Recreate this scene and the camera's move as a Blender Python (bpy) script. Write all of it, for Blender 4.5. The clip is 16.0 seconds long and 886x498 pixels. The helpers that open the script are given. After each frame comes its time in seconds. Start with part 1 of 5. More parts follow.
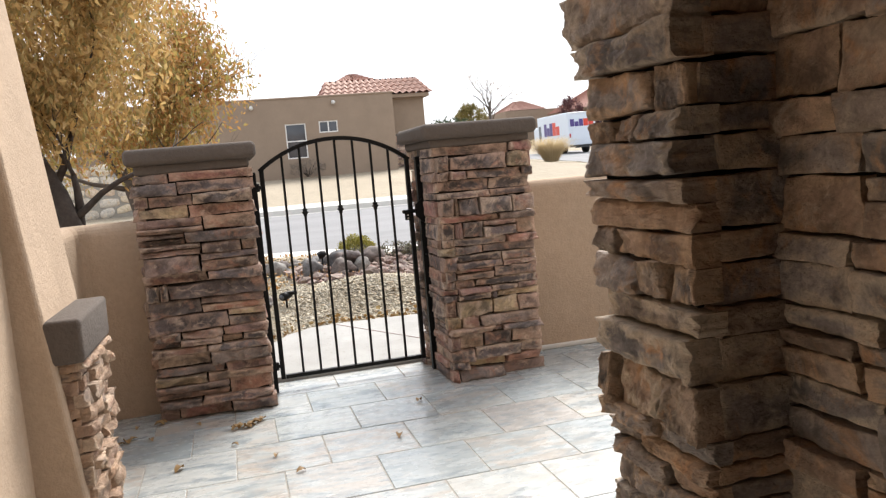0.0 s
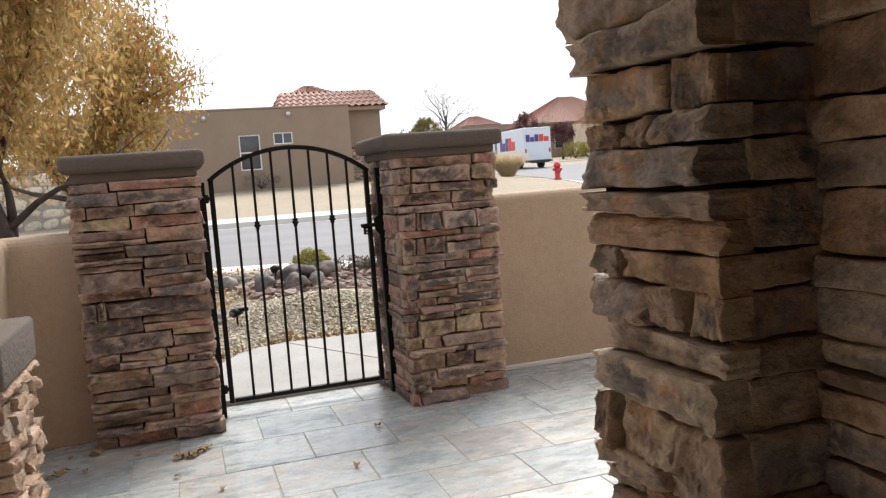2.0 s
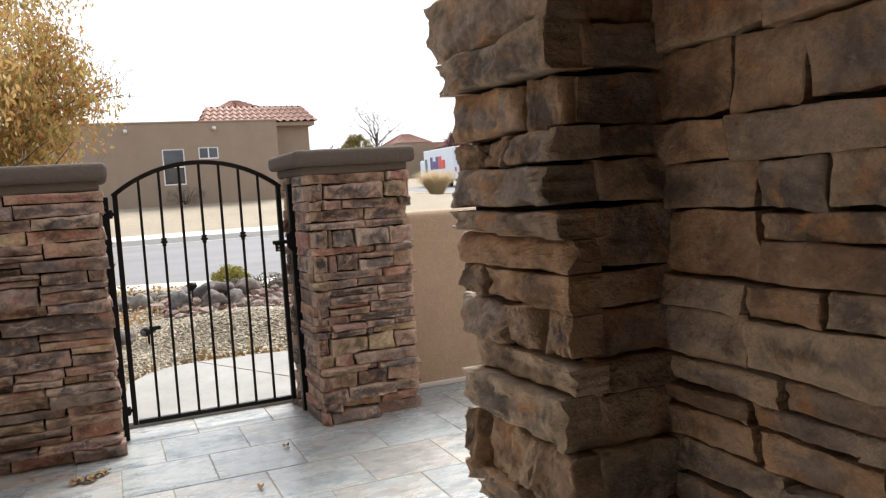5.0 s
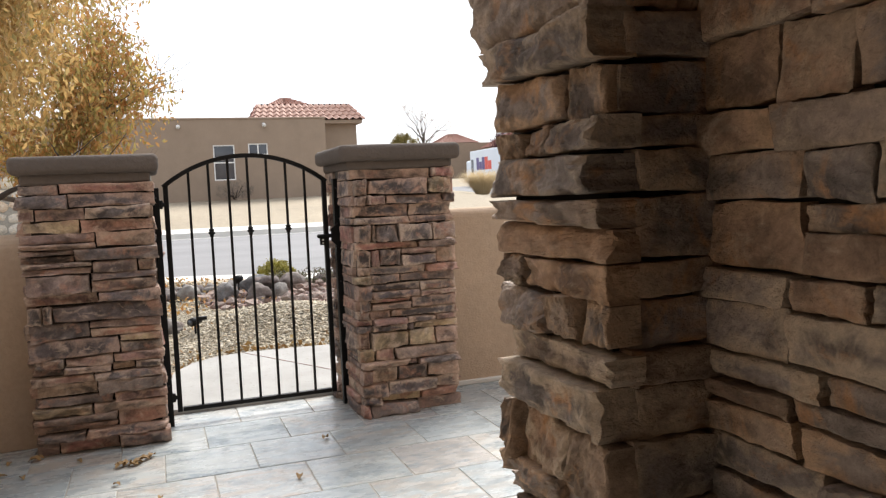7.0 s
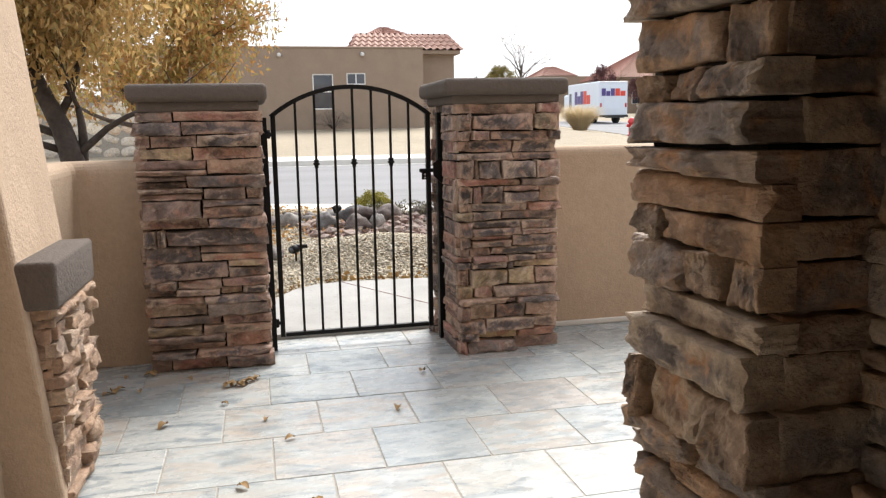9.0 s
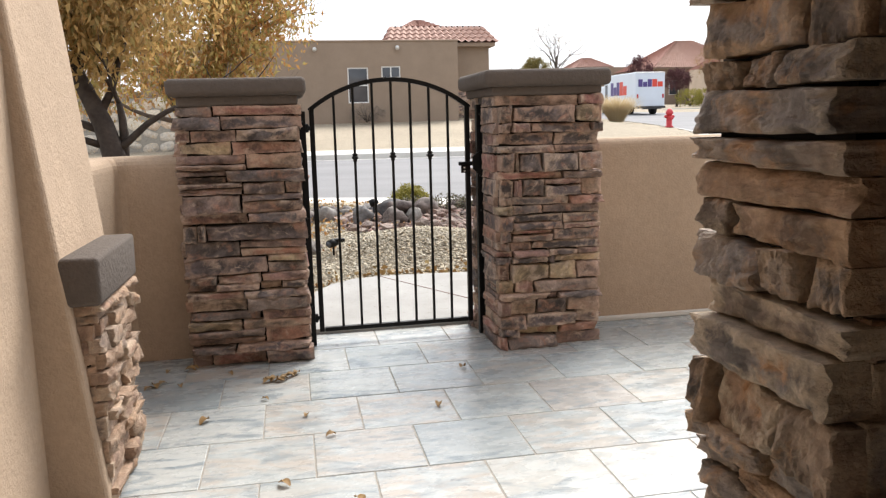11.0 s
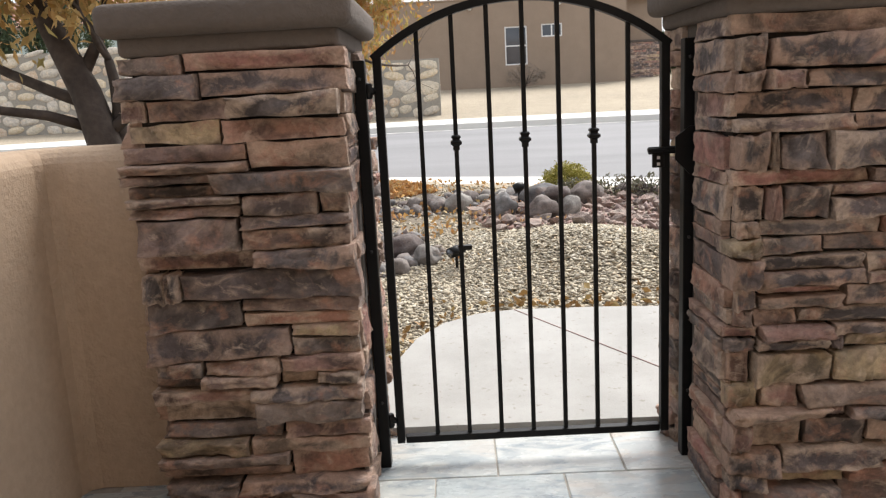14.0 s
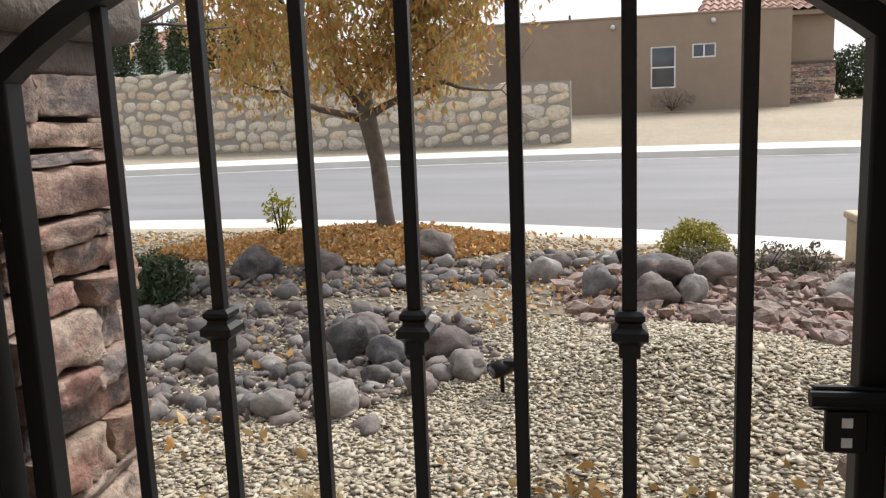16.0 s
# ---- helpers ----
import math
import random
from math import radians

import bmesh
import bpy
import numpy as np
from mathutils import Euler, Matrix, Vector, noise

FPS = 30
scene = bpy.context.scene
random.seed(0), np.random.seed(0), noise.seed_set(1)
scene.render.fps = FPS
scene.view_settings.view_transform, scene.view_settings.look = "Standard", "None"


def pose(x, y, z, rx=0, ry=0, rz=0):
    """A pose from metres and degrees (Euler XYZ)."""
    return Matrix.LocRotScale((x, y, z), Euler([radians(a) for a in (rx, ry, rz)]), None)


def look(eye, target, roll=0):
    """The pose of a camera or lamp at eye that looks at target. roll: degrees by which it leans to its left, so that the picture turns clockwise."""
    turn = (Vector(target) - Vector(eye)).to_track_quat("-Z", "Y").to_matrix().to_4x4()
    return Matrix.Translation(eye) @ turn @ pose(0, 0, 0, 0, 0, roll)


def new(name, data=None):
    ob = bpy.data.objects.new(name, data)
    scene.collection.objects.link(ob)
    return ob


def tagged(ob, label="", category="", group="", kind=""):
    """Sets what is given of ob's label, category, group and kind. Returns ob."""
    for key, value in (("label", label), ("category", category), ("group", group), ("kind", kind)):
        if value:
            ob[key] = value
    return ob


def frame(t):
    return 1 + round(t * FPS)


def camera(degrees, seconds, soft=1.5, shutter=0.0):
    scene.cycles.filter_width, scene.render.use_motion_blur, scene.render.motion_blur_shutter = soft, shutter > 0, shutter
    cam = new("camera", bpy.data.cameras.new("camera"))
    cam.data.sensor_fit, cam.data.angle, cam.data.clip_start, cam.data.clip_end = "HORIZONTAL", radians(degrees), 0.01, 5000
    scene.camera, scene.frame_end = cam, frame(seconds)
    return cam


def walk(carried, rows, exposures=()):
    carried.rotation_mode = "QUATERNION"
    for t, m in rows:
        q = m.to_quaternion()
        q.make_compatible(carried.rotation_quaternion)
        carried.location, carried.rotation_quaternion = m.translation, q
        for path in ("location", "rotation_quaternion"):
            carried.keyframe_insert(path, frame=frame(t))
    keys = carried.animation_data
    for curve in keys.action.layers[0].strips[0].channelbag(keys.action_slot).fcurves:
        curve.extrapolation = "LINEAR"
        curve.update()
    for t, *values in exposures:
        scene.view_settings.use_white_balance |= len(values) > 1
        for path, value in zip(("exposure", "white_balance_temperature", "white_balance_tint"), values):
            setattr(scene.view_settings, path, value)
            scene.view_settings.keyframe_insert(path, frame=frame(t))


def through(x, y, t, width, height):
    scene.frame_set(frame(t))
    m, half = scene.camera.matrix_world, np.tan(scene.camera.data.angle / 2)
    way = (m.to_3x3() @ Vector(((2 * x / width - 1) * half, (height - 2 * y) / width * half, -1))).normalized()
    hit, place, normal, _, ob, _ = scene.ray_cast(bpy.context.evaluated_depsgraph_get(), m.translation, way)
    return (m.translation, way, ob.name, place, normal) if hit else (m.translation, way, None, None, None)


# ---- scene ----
cam = camera(58.3, 16.0, 1.3)
PATH = [
    (0, (-0.238, 0.033, 1.389), (0.266, 1.957, 1.178), -4.9),
    (0.5, (-0.246, 0.066, 1.393), (0.058, 2.025, 1.135), -2.3),
    (1, (-0.211, 0.132, 1.398), (0.09, 2.093, 1.145), -0.5),
    (1.5, (-0.222, 0.241, 1.398), (0.187, 2.187, 1.181), -1.4),
    (2, (-0.209, 0.28, 1.38), (0.407, 2.174, 1.195), -4.2),
    (2.5, (-0.177, 0.296, 1.349), (0.65, 2.103, 1.124), -5.8),
    (3, (-0.141, 0.267, 1.352), (0.699, 2.061, 1.074), -5.4),
    (3.5, (-0.146, 0.265, 1.363), (0.546, 2.119, 1.077), -4.0),
    (4, (-0.146, 0.266, 1.376), (0.388, 2.179, 1.14), -3.4),
    (4.5, (-0.108, 0.245, 1.376), (0.675, 2.078, 1.216), -3.6),
    (7, (-0.094, 0.234, 1.352), (0.583, 2.11, 1.205), -2.5),
    (7.5, (-0.096, 0.226, 1.358), (0.501, 2.124, 1.161), -1.8),
    (8, (-0.113, 0.23, 1.353), (0.396, 2.146, 1.082), -0.2),
    (8.5, (-0.113, 0.289, 1.354), (0.345, 2.21, 1.039), 0.3),
    (9, (-0.138, 0.307, 1.369), (0.311, 2.232, 1.064), -1.0),
    (9.5, (-0.158, 0.309, 1.372), (0.26, 2.244, 1.092), -1.2),
    (12, (-0.153, 0.608, 1.357), (0.119, 2.559, 1.013), -2.1),
    (12.5, (-0.094, 1.027, 1.346), (0.038, 2.994, 1.007), -1.8),
    (13, (-0.053, 1.51, 1.323), (-0.067, 3.469, 0.919), -2.2),
    (13.5, (0.066, 2.08, 1.307), (0.09, 4.034, 0.88), -1.6),
    (14, (0.224, 2.565, 1.33), (0.182, 4.526, 0.939), -3.0),
    (14.5, (0.36, 3.055, 1.352), (0.31, 5.019, 0.976), -2.0),
    (15, (0.523, 3.556, 1.378), (0.444, 5.517, 0.994), -1.4),
    (15.5, (0.605, 4.044, 1.38), (0.427, 6.004, 1.026), -2.3),
    (16, (0.67, 4.441, 1.388), (0.274, 6.374, 1.065), -2.3),
]
walk(cam, [(t, look(eye, target, roll)) for t, eye, target, roll in PATH],
     [(0, 0.85), (0.5, 0.45), (1, 0.45), (2, 0.62), (3.5, 0.82), (4.5, 0.7), (7.5, 0.76), (9.5, 0.8), (12, 0.56), (12.5, 0.2), (13, 0.15), (13.5, 0.35), (14, 0.72), (14.5, 0.82), (15.5, 0.7), (16, 0.45)])

# ---- light ----
world = bpy.data.worlds.new("overcast_sky")
scene.world = world
world.use_nodes = True
wn = world.node_tree
sky = wn.nodes.new("ShaderNodeTexSky")
sky.sky_type, sky.sun_disc = "NISHITA", False
sky.sun_elevation, sky.sun_rotation = radians(48), radians(34)
sky.air_density, sky.dust_density = 1.0, 4.0
cloud = wn.nodes.new("ShaderNodeMix")
cloud.data_type = "RGBA"
cloud.inputs[0].default_value = 0.82
cloud.inputs[7].default_value = (7.3, 7.6, 8.2, 1)
wn.links.new(sky.outputs[0], cloud.inputs[6])
wn.links.new(cloud.outputs[2], wn.nodes["Background"].inputs[0])
wn.nodes["Background"].inputs[1].default_value = 0.118
sun = new("sun", bpy.data.lights.new("sun", "SUN"))
sun.data.energy, sun.data.angle, sun.data.color = 3.8, radians(30), (1.0, 0.97, 0.93)
sun.matrix_world = look((4.7, 7.0, 9.5), (0, 0, 0))
scene.view_settings.exposure = 0.0


# ---- materials ----
class Nodes:
    """A small wrapper to write node materials in few lines."""

    def __init__(self, name, rough=0.8, metal=0.0, spec=0.5):
        self.m = bpy.data.materials.new(name)
        self.m.use_nodes = True
        self.t = self.m.node_tree
        self.b = self.t.nodes["Principled BSDF"]
        self.b.inputs["Roughness"].default_value = rough
        self.b.inputs["Metallic"].default_value = metal
        self.b.inputs["Specular IOR Level"].default_value = spec
        geo = self.t.nodes.new("ShaderNodeNewGeometry")
        self.pos, self.island, self.edge = geo.outputs["Position"], geo.outputs["Random Per Island"], geo.outputs["Pointiness"]
        self.rnd = self.t.nodes.new("ShaderNodeObjectInfo").outputs["Random"]

    def put(self, socket, value):
        if hasattr(value, "is_linked"):
            self.t.links.new(value, socket)
        else:
            socket.default_value = value

    def math(self, op, a, b=0.0):
        n = self.t.nodes.new("ShaderNodeMath")
        n.operation = op
        self.put(n.inputs[0], a), self.put(n.inputs[1], b)
        return n.outputs[0]

    def shifted(self, by, stretch=(1, 1, 1)):
        c = self.t.nodes.new("ShaderNodeCombineXYZ")
        for i, k in enumerate((37.0, 91.0, 53.0)):
            self.put(c.inputs[i], self.math("MULTIPLY", by, k))
        m = self.t.nodes.new("ShaderNodeVectorMath")
        m.operation = "MULTIPLY_ADD"
        self.put(m.inputs[0], self.pos)
        m.inputs[1].default_value = stretch
        self.put(m.inputs[2], c.outputs[0])
        return m.outputs[0]

    def noise(self, scale, detail=4.0, rough=0.55, at=None, warp=0.0):
        n = self.t.nodes.new("ShaderNodeTexNoise")
        n.inputs["Scale"].default_value, n.inputs["Detail"].default_value = scale, detail
        n.inputs["Roughness"].default_value, n.inputs["Distortion"].default_value = rough, warp
        self.put(n.inputs["Vector"], self.pos if at is None else at)
        return n.outputs[0]

    def cells(self, scale, feature="F1", at=None):
        n = self.t.nodes.new("ShaderNodeTexVoronoi")
        n.feature = feature
        n.inputs["Scale"].default_value = scale
        self.put(n.inputs["Vector"], self.pos if at is None else at)
        return n

    def ramp(self, value, stops, hard=False):
        n = self.t.nodes.new("ShaderNodeValToRGB")
        r = n.color_ramp
        r.interpolation = "CONSTANT" if hard else "LINEAR"
        while len(r.elements) < len(stops):
            r.elements.new(0.5)
        for e, (p, c) in zip(r.elements, stops):
            e.position = p
            e.color = (c, c, c, 1) if isinstance(c, (int, float)) else (*c, 1)
        self.put(n.inputs[0], value)
        return n.outputs[0]

    def mix(self, f, a, b, blend="MIX"):
        n = self.t.nodes.new("ShaderNodeMix")
        n.data_type, n.blend_type = "RGBA", blend
        self.put(n.inputs[0], f)
        for s, v in ((n.inputs[6], a), (n.inputs[7], b)):
            self.put(s, v if hasattr(v, "is_linked") else (*v, 1))
        return n.outputs[2]

    def bump(self, height, strength=0.4, dist=0.01, under=None):
        n = self.t.nodes.new("ShaderNodeBump")
        n.inputs["Strength"].default_value, n.inputs["Distance"].default_value = strength, dist
        self.put(n.inputs["Height"], height)
        if under is not None:
            self.t.links.new(under, n.inputs["Normal"])
        return n.outputs[0]

    def done(self, colour, normal=None, rough=None):
        self.put(self.b.inputs["Base Color"], colour if hasattr(colour, "is_linked") else (*colour, 1))
        if normal is not None:
            self.t.links.new(normal, self.b.inputs["Normal"])
        if rough is not None:
            self.put(self.b.inputs["Roughness"], rough)
        return self.m


def stone_material(name, tones, rust, pale, grain=1.0, soot=0.75, wear=1.0):
    n = Nodes(name, 0.82, spec=0.3)
    at = n.shifted(n.rnd)
    base = n.ramp(n.rnd, [(i / len(tones), c) for i, c in enumerate(tones)], True)
    broad = n.noise(5.0, 5, 0.6, at, 0.8)
    dark = n.mix(n.ramp(broad, [(0.4, soot), (0.58, 0.0)]), base, (0.06, 0.05, 0.045))
    rusty = n.mix(n.ramp(n.noise(8.0, 5, 0.65, n.shifted(n.math("ADD", n.rnd, 3.1)), 0.5), [(0.54, 0.0), (0.66, 0.8)]), dark, rust)
    light = n.mix(n.ramp(n.noise(10.0, 7, 0.7, n.shifted(n.math("ADD", n.rnd, 7.7), (1, 1, 1.6)), 0.8), [(0.57, 0.0), (0.7, 0.75)]), rusty, pale)
    # convex edges tinted paler, in place of light caught on them
    worn = n.math("MULTIPLY", n.ramp(n.edge, [(0.54, 0.0), (0.64, 0.75)]), n.ramp(n.noise(12.0, 5, 0.7, at), [(0.35, 0.0), (0.6, 1.0)]))
    light = n.mix(worn, light, tuple(min(1.0, v * 1.15) for v in pale))
    # rims rubbed pale, mostly at the ends and along the top
    g = n.t.nodes.new("ShaderNodeSeparateXYZ")
    tc = n.t.nodes.new("ShaderNodeTexCoord")
    n.t.links.new(tc.outputs["Generated"], g.inputs[0])
    ends = n.math("MINIMUM", g.outputs[0], n.math("SUBTRACT", 1.0, g.outputs[0]))
    rim = n.math("MINIMUM", ends, n.math("MULTIPLY", n.math("MINIMUM", n.math("SUBTRACT", 1.0, g.outputs[2]), n.math("ADD", g.outputs[2], 0.06)), 0.55))
    rim = n.math("ADD", rim, n.math("MULTIPLY", n.math("SUBTRACT", n.noise(9.0, 5, 0.7, n.shifted(n.math("ADD", n.rnd, 4.4)), 0.6), 0.5), 1.15))
    light = n.mix(n.math("MULTIPLY", n.math("MULTIPLY", n.ramp(rim, [(0.02, 0.95), (0.2, 0.0)]), wear), n.ramp(n.math("FRACT", n.math("MULTIPLY", n.rnd, 23.3)), [(0.15, 0.2), (0.6, 1.0)])), light, n.mix(n.ramp(n.math("FRACT", n.math("MULTIPLY", n.rnd, 9.7)), [(0.3, 0.0), (0.6, 1.0)]), pale, tuple(0.5 * a + 0.5 * b for a, b in zip(rust, pale))))
    fine = n.noise(70.0, 8, 0.75, at)
    light = n.mix(0.4, light, n.ramp(n.noise(22.0, 5, 0.65, n.shifted(n.rnd, (1, 1, 1.5)), 0.7), [(0.36, 0.5), (0.56, 1.14)]), "MULTIPLY")
    colour = n.mix(0.45, light, n.ramp(fine, [(0.32, 0.5), (0.62, 1.06)]), "MULTIPLY")
    b1 = n.bump(n.noise(16.0, 8, 0.7, n.shifted(n.rnd, (1, 1, 1.3))), 1.0, 0.03 * grain)
    b2 = n.bump(fine, 0.6, 0.006 * grain, b1)
    return n.done(colour, b2)


ledge_stone = stone_material("ledge_stone", [(0.308, 0.218, 0.192), (0.188, 0.152, 0.150), (0.466, 0.328, 0.257), (0.217, 0.184, 0.180), (0.365, 0.256, 0.215), (0.479, 0.248, 0.210), (0.161, 0.137, 0.142), (0.325, 0.259, 0.228), (0.602, 0.440, 0.326), (0.223, 0.186, 0.179), (0.416, 0.254, 0.217), (0.247, 0.208, 0.197), (0.176, 0.144, 0.140), (0.391, 0.296, 0.254), (0.500, 0.270, 0.200), (0.560, 0.430, 0.270)],
                             (0.45, 0.25, 0.18), (0.66, 0.51, 0.4), 1.0, 0.75, 0.8)
porch_stone = stone_material("porch_stone", [(0.5, 0.4, 0.335), (0.42, 0.36, 0.33), (0.55, 0.41, 0.31), (0.46, 0.385, 0.34), (0.57, 0.385, 0.27), (0.38, 0.33, 0.305)],
                             (0.66, 0.37, 0.19), (0.7, 0.57, 0.43), 0.9, 0.6, 0.9)
rose_stone = stone_material("rose_stone", [(0.425, 0.275, 0.2), (0.375, 0.275, 0.213), (0.5, 0.338, 0.237), (0.35, 0.263, 0.213)], (0.5, 0.3, 0.18), (0.6, 0.46, 0.34), 1.0, 0.3)
field_stone = stone_material("field_stone", [(0.56, 0.48, 0.36), (0.46, 0.4, 0.33), (0.6, 0.47, 0.3), (0.5, 0.45, 0.39), (0.52, 0.36, 0.24), (0.66, 0.58, 0.46)], (0.58, 0.4, 0.22), (0.7, 0.62, 0.5), 1.0, 0.2, 0.3)
river_stone = stone_material("river_stone", [(0.09, 0.089, 0.094), (0.14, 0.138, 0.142), (0.15, 0.113, 0.105), (0.33, 0.31, 0.285), (0.06, 0.06, 0.065), (0.19, 0.155, 0.14), (0.11, 0.108, 0.112), (0.19, 0.186, 0.186), (0.125, 0.097, 0.092), (0.25, 0.23, 0.21)], (0.16, 0.12, 0.105), (0.24, 0.22, 0.2), 0.3, 0.55, 0.0)
lava_stone = stone_material("lava_stone", [(0.2, 0.115, 0.095), (0.25, 0.16, 0.13), (0.17, 0.12, 0.11), (0.28, 0.2, 0.17)], (0.3, 0.16, 0.11), (0.32, 0.26, 0.22), 0.6, 0.75, 0.0)


def stucco_material(name, colour, coarse=1.0, dirt=0.75):
    n = Nodes(name, 0.92, spec=0.2)
    mott = n.noise(1.6, 4, 0.6)
    spots = n.noise(34.0, 3, 0.6)
    c = n.mix(n.ramp(mott, [(0.3, 0.55), (0.7, 0.0)]), colour, tuple(v * dirt for v in colour))
    c = n.mix(0.35, c, n.ramp(spots, [(0.3, 0.72), (0.65, 1.0)]), "MULTIPLY")
    b = n.bump(n.noise(150.0 / coarse, 3, 0.6), 0.6, 0.004 * coarse)
    b = n.bump(n.noise(9.0, 3, 0.5), 0.25, 0.02, b)
    return n.done(c, b)


stucco = stucco_material("tan_stucco", (0.475, 0.36, 0.262), 2.0)
cap_stucco = stucco_material("brown_cap_stucco", (0.12, 0.1, 0.087), 2.6)
house_stucco = stucco_material("house_stucco", (0.3, 0.228, 0.17))
pale_stucco = stucco_material("pale_house_stucco", (0.6, 0.48, 0.37))


def plain(name, colour, rough=0.6, metal=0.0, scale=25.0, vary=0.25, spec=0.5, relief=0.001):
    n = Nodes(name, rough, metal, spec)
    g = n.noise(scale, 5, 0.6)
    c = n.mix(n.ramp(g, [(0.3, 1.0), (0.7, 0.0)]), colour, tuple(v * (1 - vary) for v in colour))
    return n.done(c, n.bump(n.noise(scale * 4, 3), 0.3, relief))


# near-black backing: shade of the mortarless gaps, put into the colour
mortar = plain("joint_shade", (0.03, 0.025, 0.021), 0.95, relief=0.004)
grey_mortar = plain("pillar_render", (0.1, 0.085, 0.072), 0.95, relief=0.004)
grout = plain("sand_grout", (0.32, 0.29, 0.25), 0.9, relief=0.002)
iron = plain("black_powder_coat", (0.004, 0.004, 0.0042), 0.45, 0.0, 60, 0.3, 0.22, 0.0004)
def concrete_material():
    n = Nodes("broom_concrete", 0.9, spec=0.3)
    c = n.mix(n.ramp(n.noise(2.2, 6, 0.65), [(0.35, 0.0), (0.65, 1.0)]), (0.38, 0.372, 0.355), (0.31, 0.302, 0.285))
    c = n.mix(n.ramp(n.noise(30, 3, 0.6), [(0.63, 0.0), (0.69, 0.7)]), c, (0.24, 0.22, 0.19))
    c = n.mix(0.3, c, n.ramp(n.noise(160, 3, 0.7), [(0.3, 0.6), (0.7, 1.0)]), "MULTIPLY")
    return n.done(c, n.bump(n.noise(120, 4, 0.7), 0.4, 0.004))


concrete = concrete_material()
kerb_concrete = plain("kerb_concrete", (0.6, 0.58, 0.54), 0.9, 0, 1.2, 0.14, 0.3, 0.002)
mulch_ground = plain("dusty_soil", (0.22, 0.185, 0.14), 0.95, 0, 8.0, 0.4, 0.2, 0.004)
white_frame = plain("white_vinyl", (0.75, 0.74, 0.72), 0.5)
bark = plain("grey_bark", (0.085, 0.068, 0.058), 0.9, 0, 14.0, 0.55, 0.2, 0.012)
pale_bark = plain("pale_bark", (0.15, 0.125, 0.105), 0.9, 0, 14.0, 0.45, 0.2, 0.006)
# dark brown, to keep bounce low on the unseen roof and back wall
unseen_porch_brown = plain("unseen_porch_brown", (0.14, 0.105, 0.078), 0.9, 0, 3.0, 0.2)


def slate_material():
    n = Nodes("slate_tile", 0.5, spec=0.6)
    at = n.shifted(n.rnd, (1.0, 1.9, 1.0))
    r2 = n.math("FRACT", n.math("MULTIPLY", n.rnd, 17.3))
    base = n.ramp(n.rnd, [(0.0, (0.35, 0.385, 0.39)), (0.14, (0.41, 0.43, 0.42)), (0.28, (0.3, 0.335, 0.345)), (0.42, (0.4, 0.425, 0.415)), (0.56, (0.37, 0.355, 0.335)), (0.7, (0.43, 0.445, 0.43)), (0.85, (0.33, 0.36, 0.365))], True)
    cloud1 = n.noise(3.2, 5, 0.6, at, 1.2)
    amount = n.math("MULTIPLY", n.ramp(cloud1, [(0.44, 0.0), (0.58, 1.0)]), n.ramp(r2, [(0.3, 0.1), (0.85, 0.95)]))
    c = n.mix(n.math("MULTIPLY", amount, 0.8), base, (0.41, 0.345, 0.285))
    blue = n.noise(2.6, 6, 0.65, n.shifted(n.math("ADD", n.rnd, 5.3), (1.0, 3.0, 1.0)), 1.6)
    c = n.mix(n.math("MULTIPLY", n.ramp(blue, [(0.5, 0.0), (0.62, 1.0)]), n.ramp(r2, [(0.0, 1.0), (1.0, 0.5)])), c, (0.21, 0.245, 0.265))
    vein = n.noise(4.5, 8, 0.75, n.shifted(n.math("ADD", n.rnd, 9.1), (1.0, 2.6, 1.0)), 2.0)
    c = n.mix(n.math("MULTIPLY", n.ramp(vein, [(0.54, 0.0), (0.64, 0.75)]), n.ramp(n.math("FRACT", n.math("MULTIPLY", n.rnd, 5.9)), [(0.5, 0.15), (0.75, 1.0)])), c, (0.16, 0.18, 0.195))
    c = n.mix(n.ramp(n.noise(6.0, 5, 0.7, at, 1.0), [(0.55, 0.0), (0.75, 0.6)]), c, (0.56, 0.54, 0.5))
    c = n.mix(0.3, c, n.ramp(n.noise(60, 5, 0.7), [(0.3, 0.75), (0.7, 1.15)]), "MULTIPLY")
    b = n.bump(n.noise(12.0, 6, 0.65, at), 0.35, 0.006)
    return n.done(c, b, n.ramp(n.noise(7.0, 4, 0.6, at), [(0.3, 0.16), (0.7, 0.38)]))


slate = slate_material()


def island_material(name, stops, rough=0.85, through=0.0, bump=0.0):
    n = Nodes(name, rough, spec=0.25)
    c = n.ramp(n.island, stops)
    c = n.mix(0.35, c, n.ramp(n.noise(70, 4), [(0.3, 0.6), (0.7, 1.0)]), "MULTIPLY")
    m = n.done(c, n.bump(n.noise(120, 4), 0.4, bump) if bump else None)
    if through:
        tr = n.t.nodes.new("ShaderNodeBsdfTranslucent")
        n.t.links.new(c, tr.inputs[0])
        mx = n.t.nodes.new("ShaderNodeMixShader")
        mx.inputs[0].default_value = through
        n.t.links.new(n.b.outputs[0], mx.inputs[1]), n.t.links.new(tr.outputs[0], mx.inputs[2])
        n.t.links.new(mx.outputs[0], n.t.nodes["Material Output"].inputs[0])
    return m


def even(*cs):
    return [(i / (len(cs) - 1), c) for i, c in enumerate(cs)]


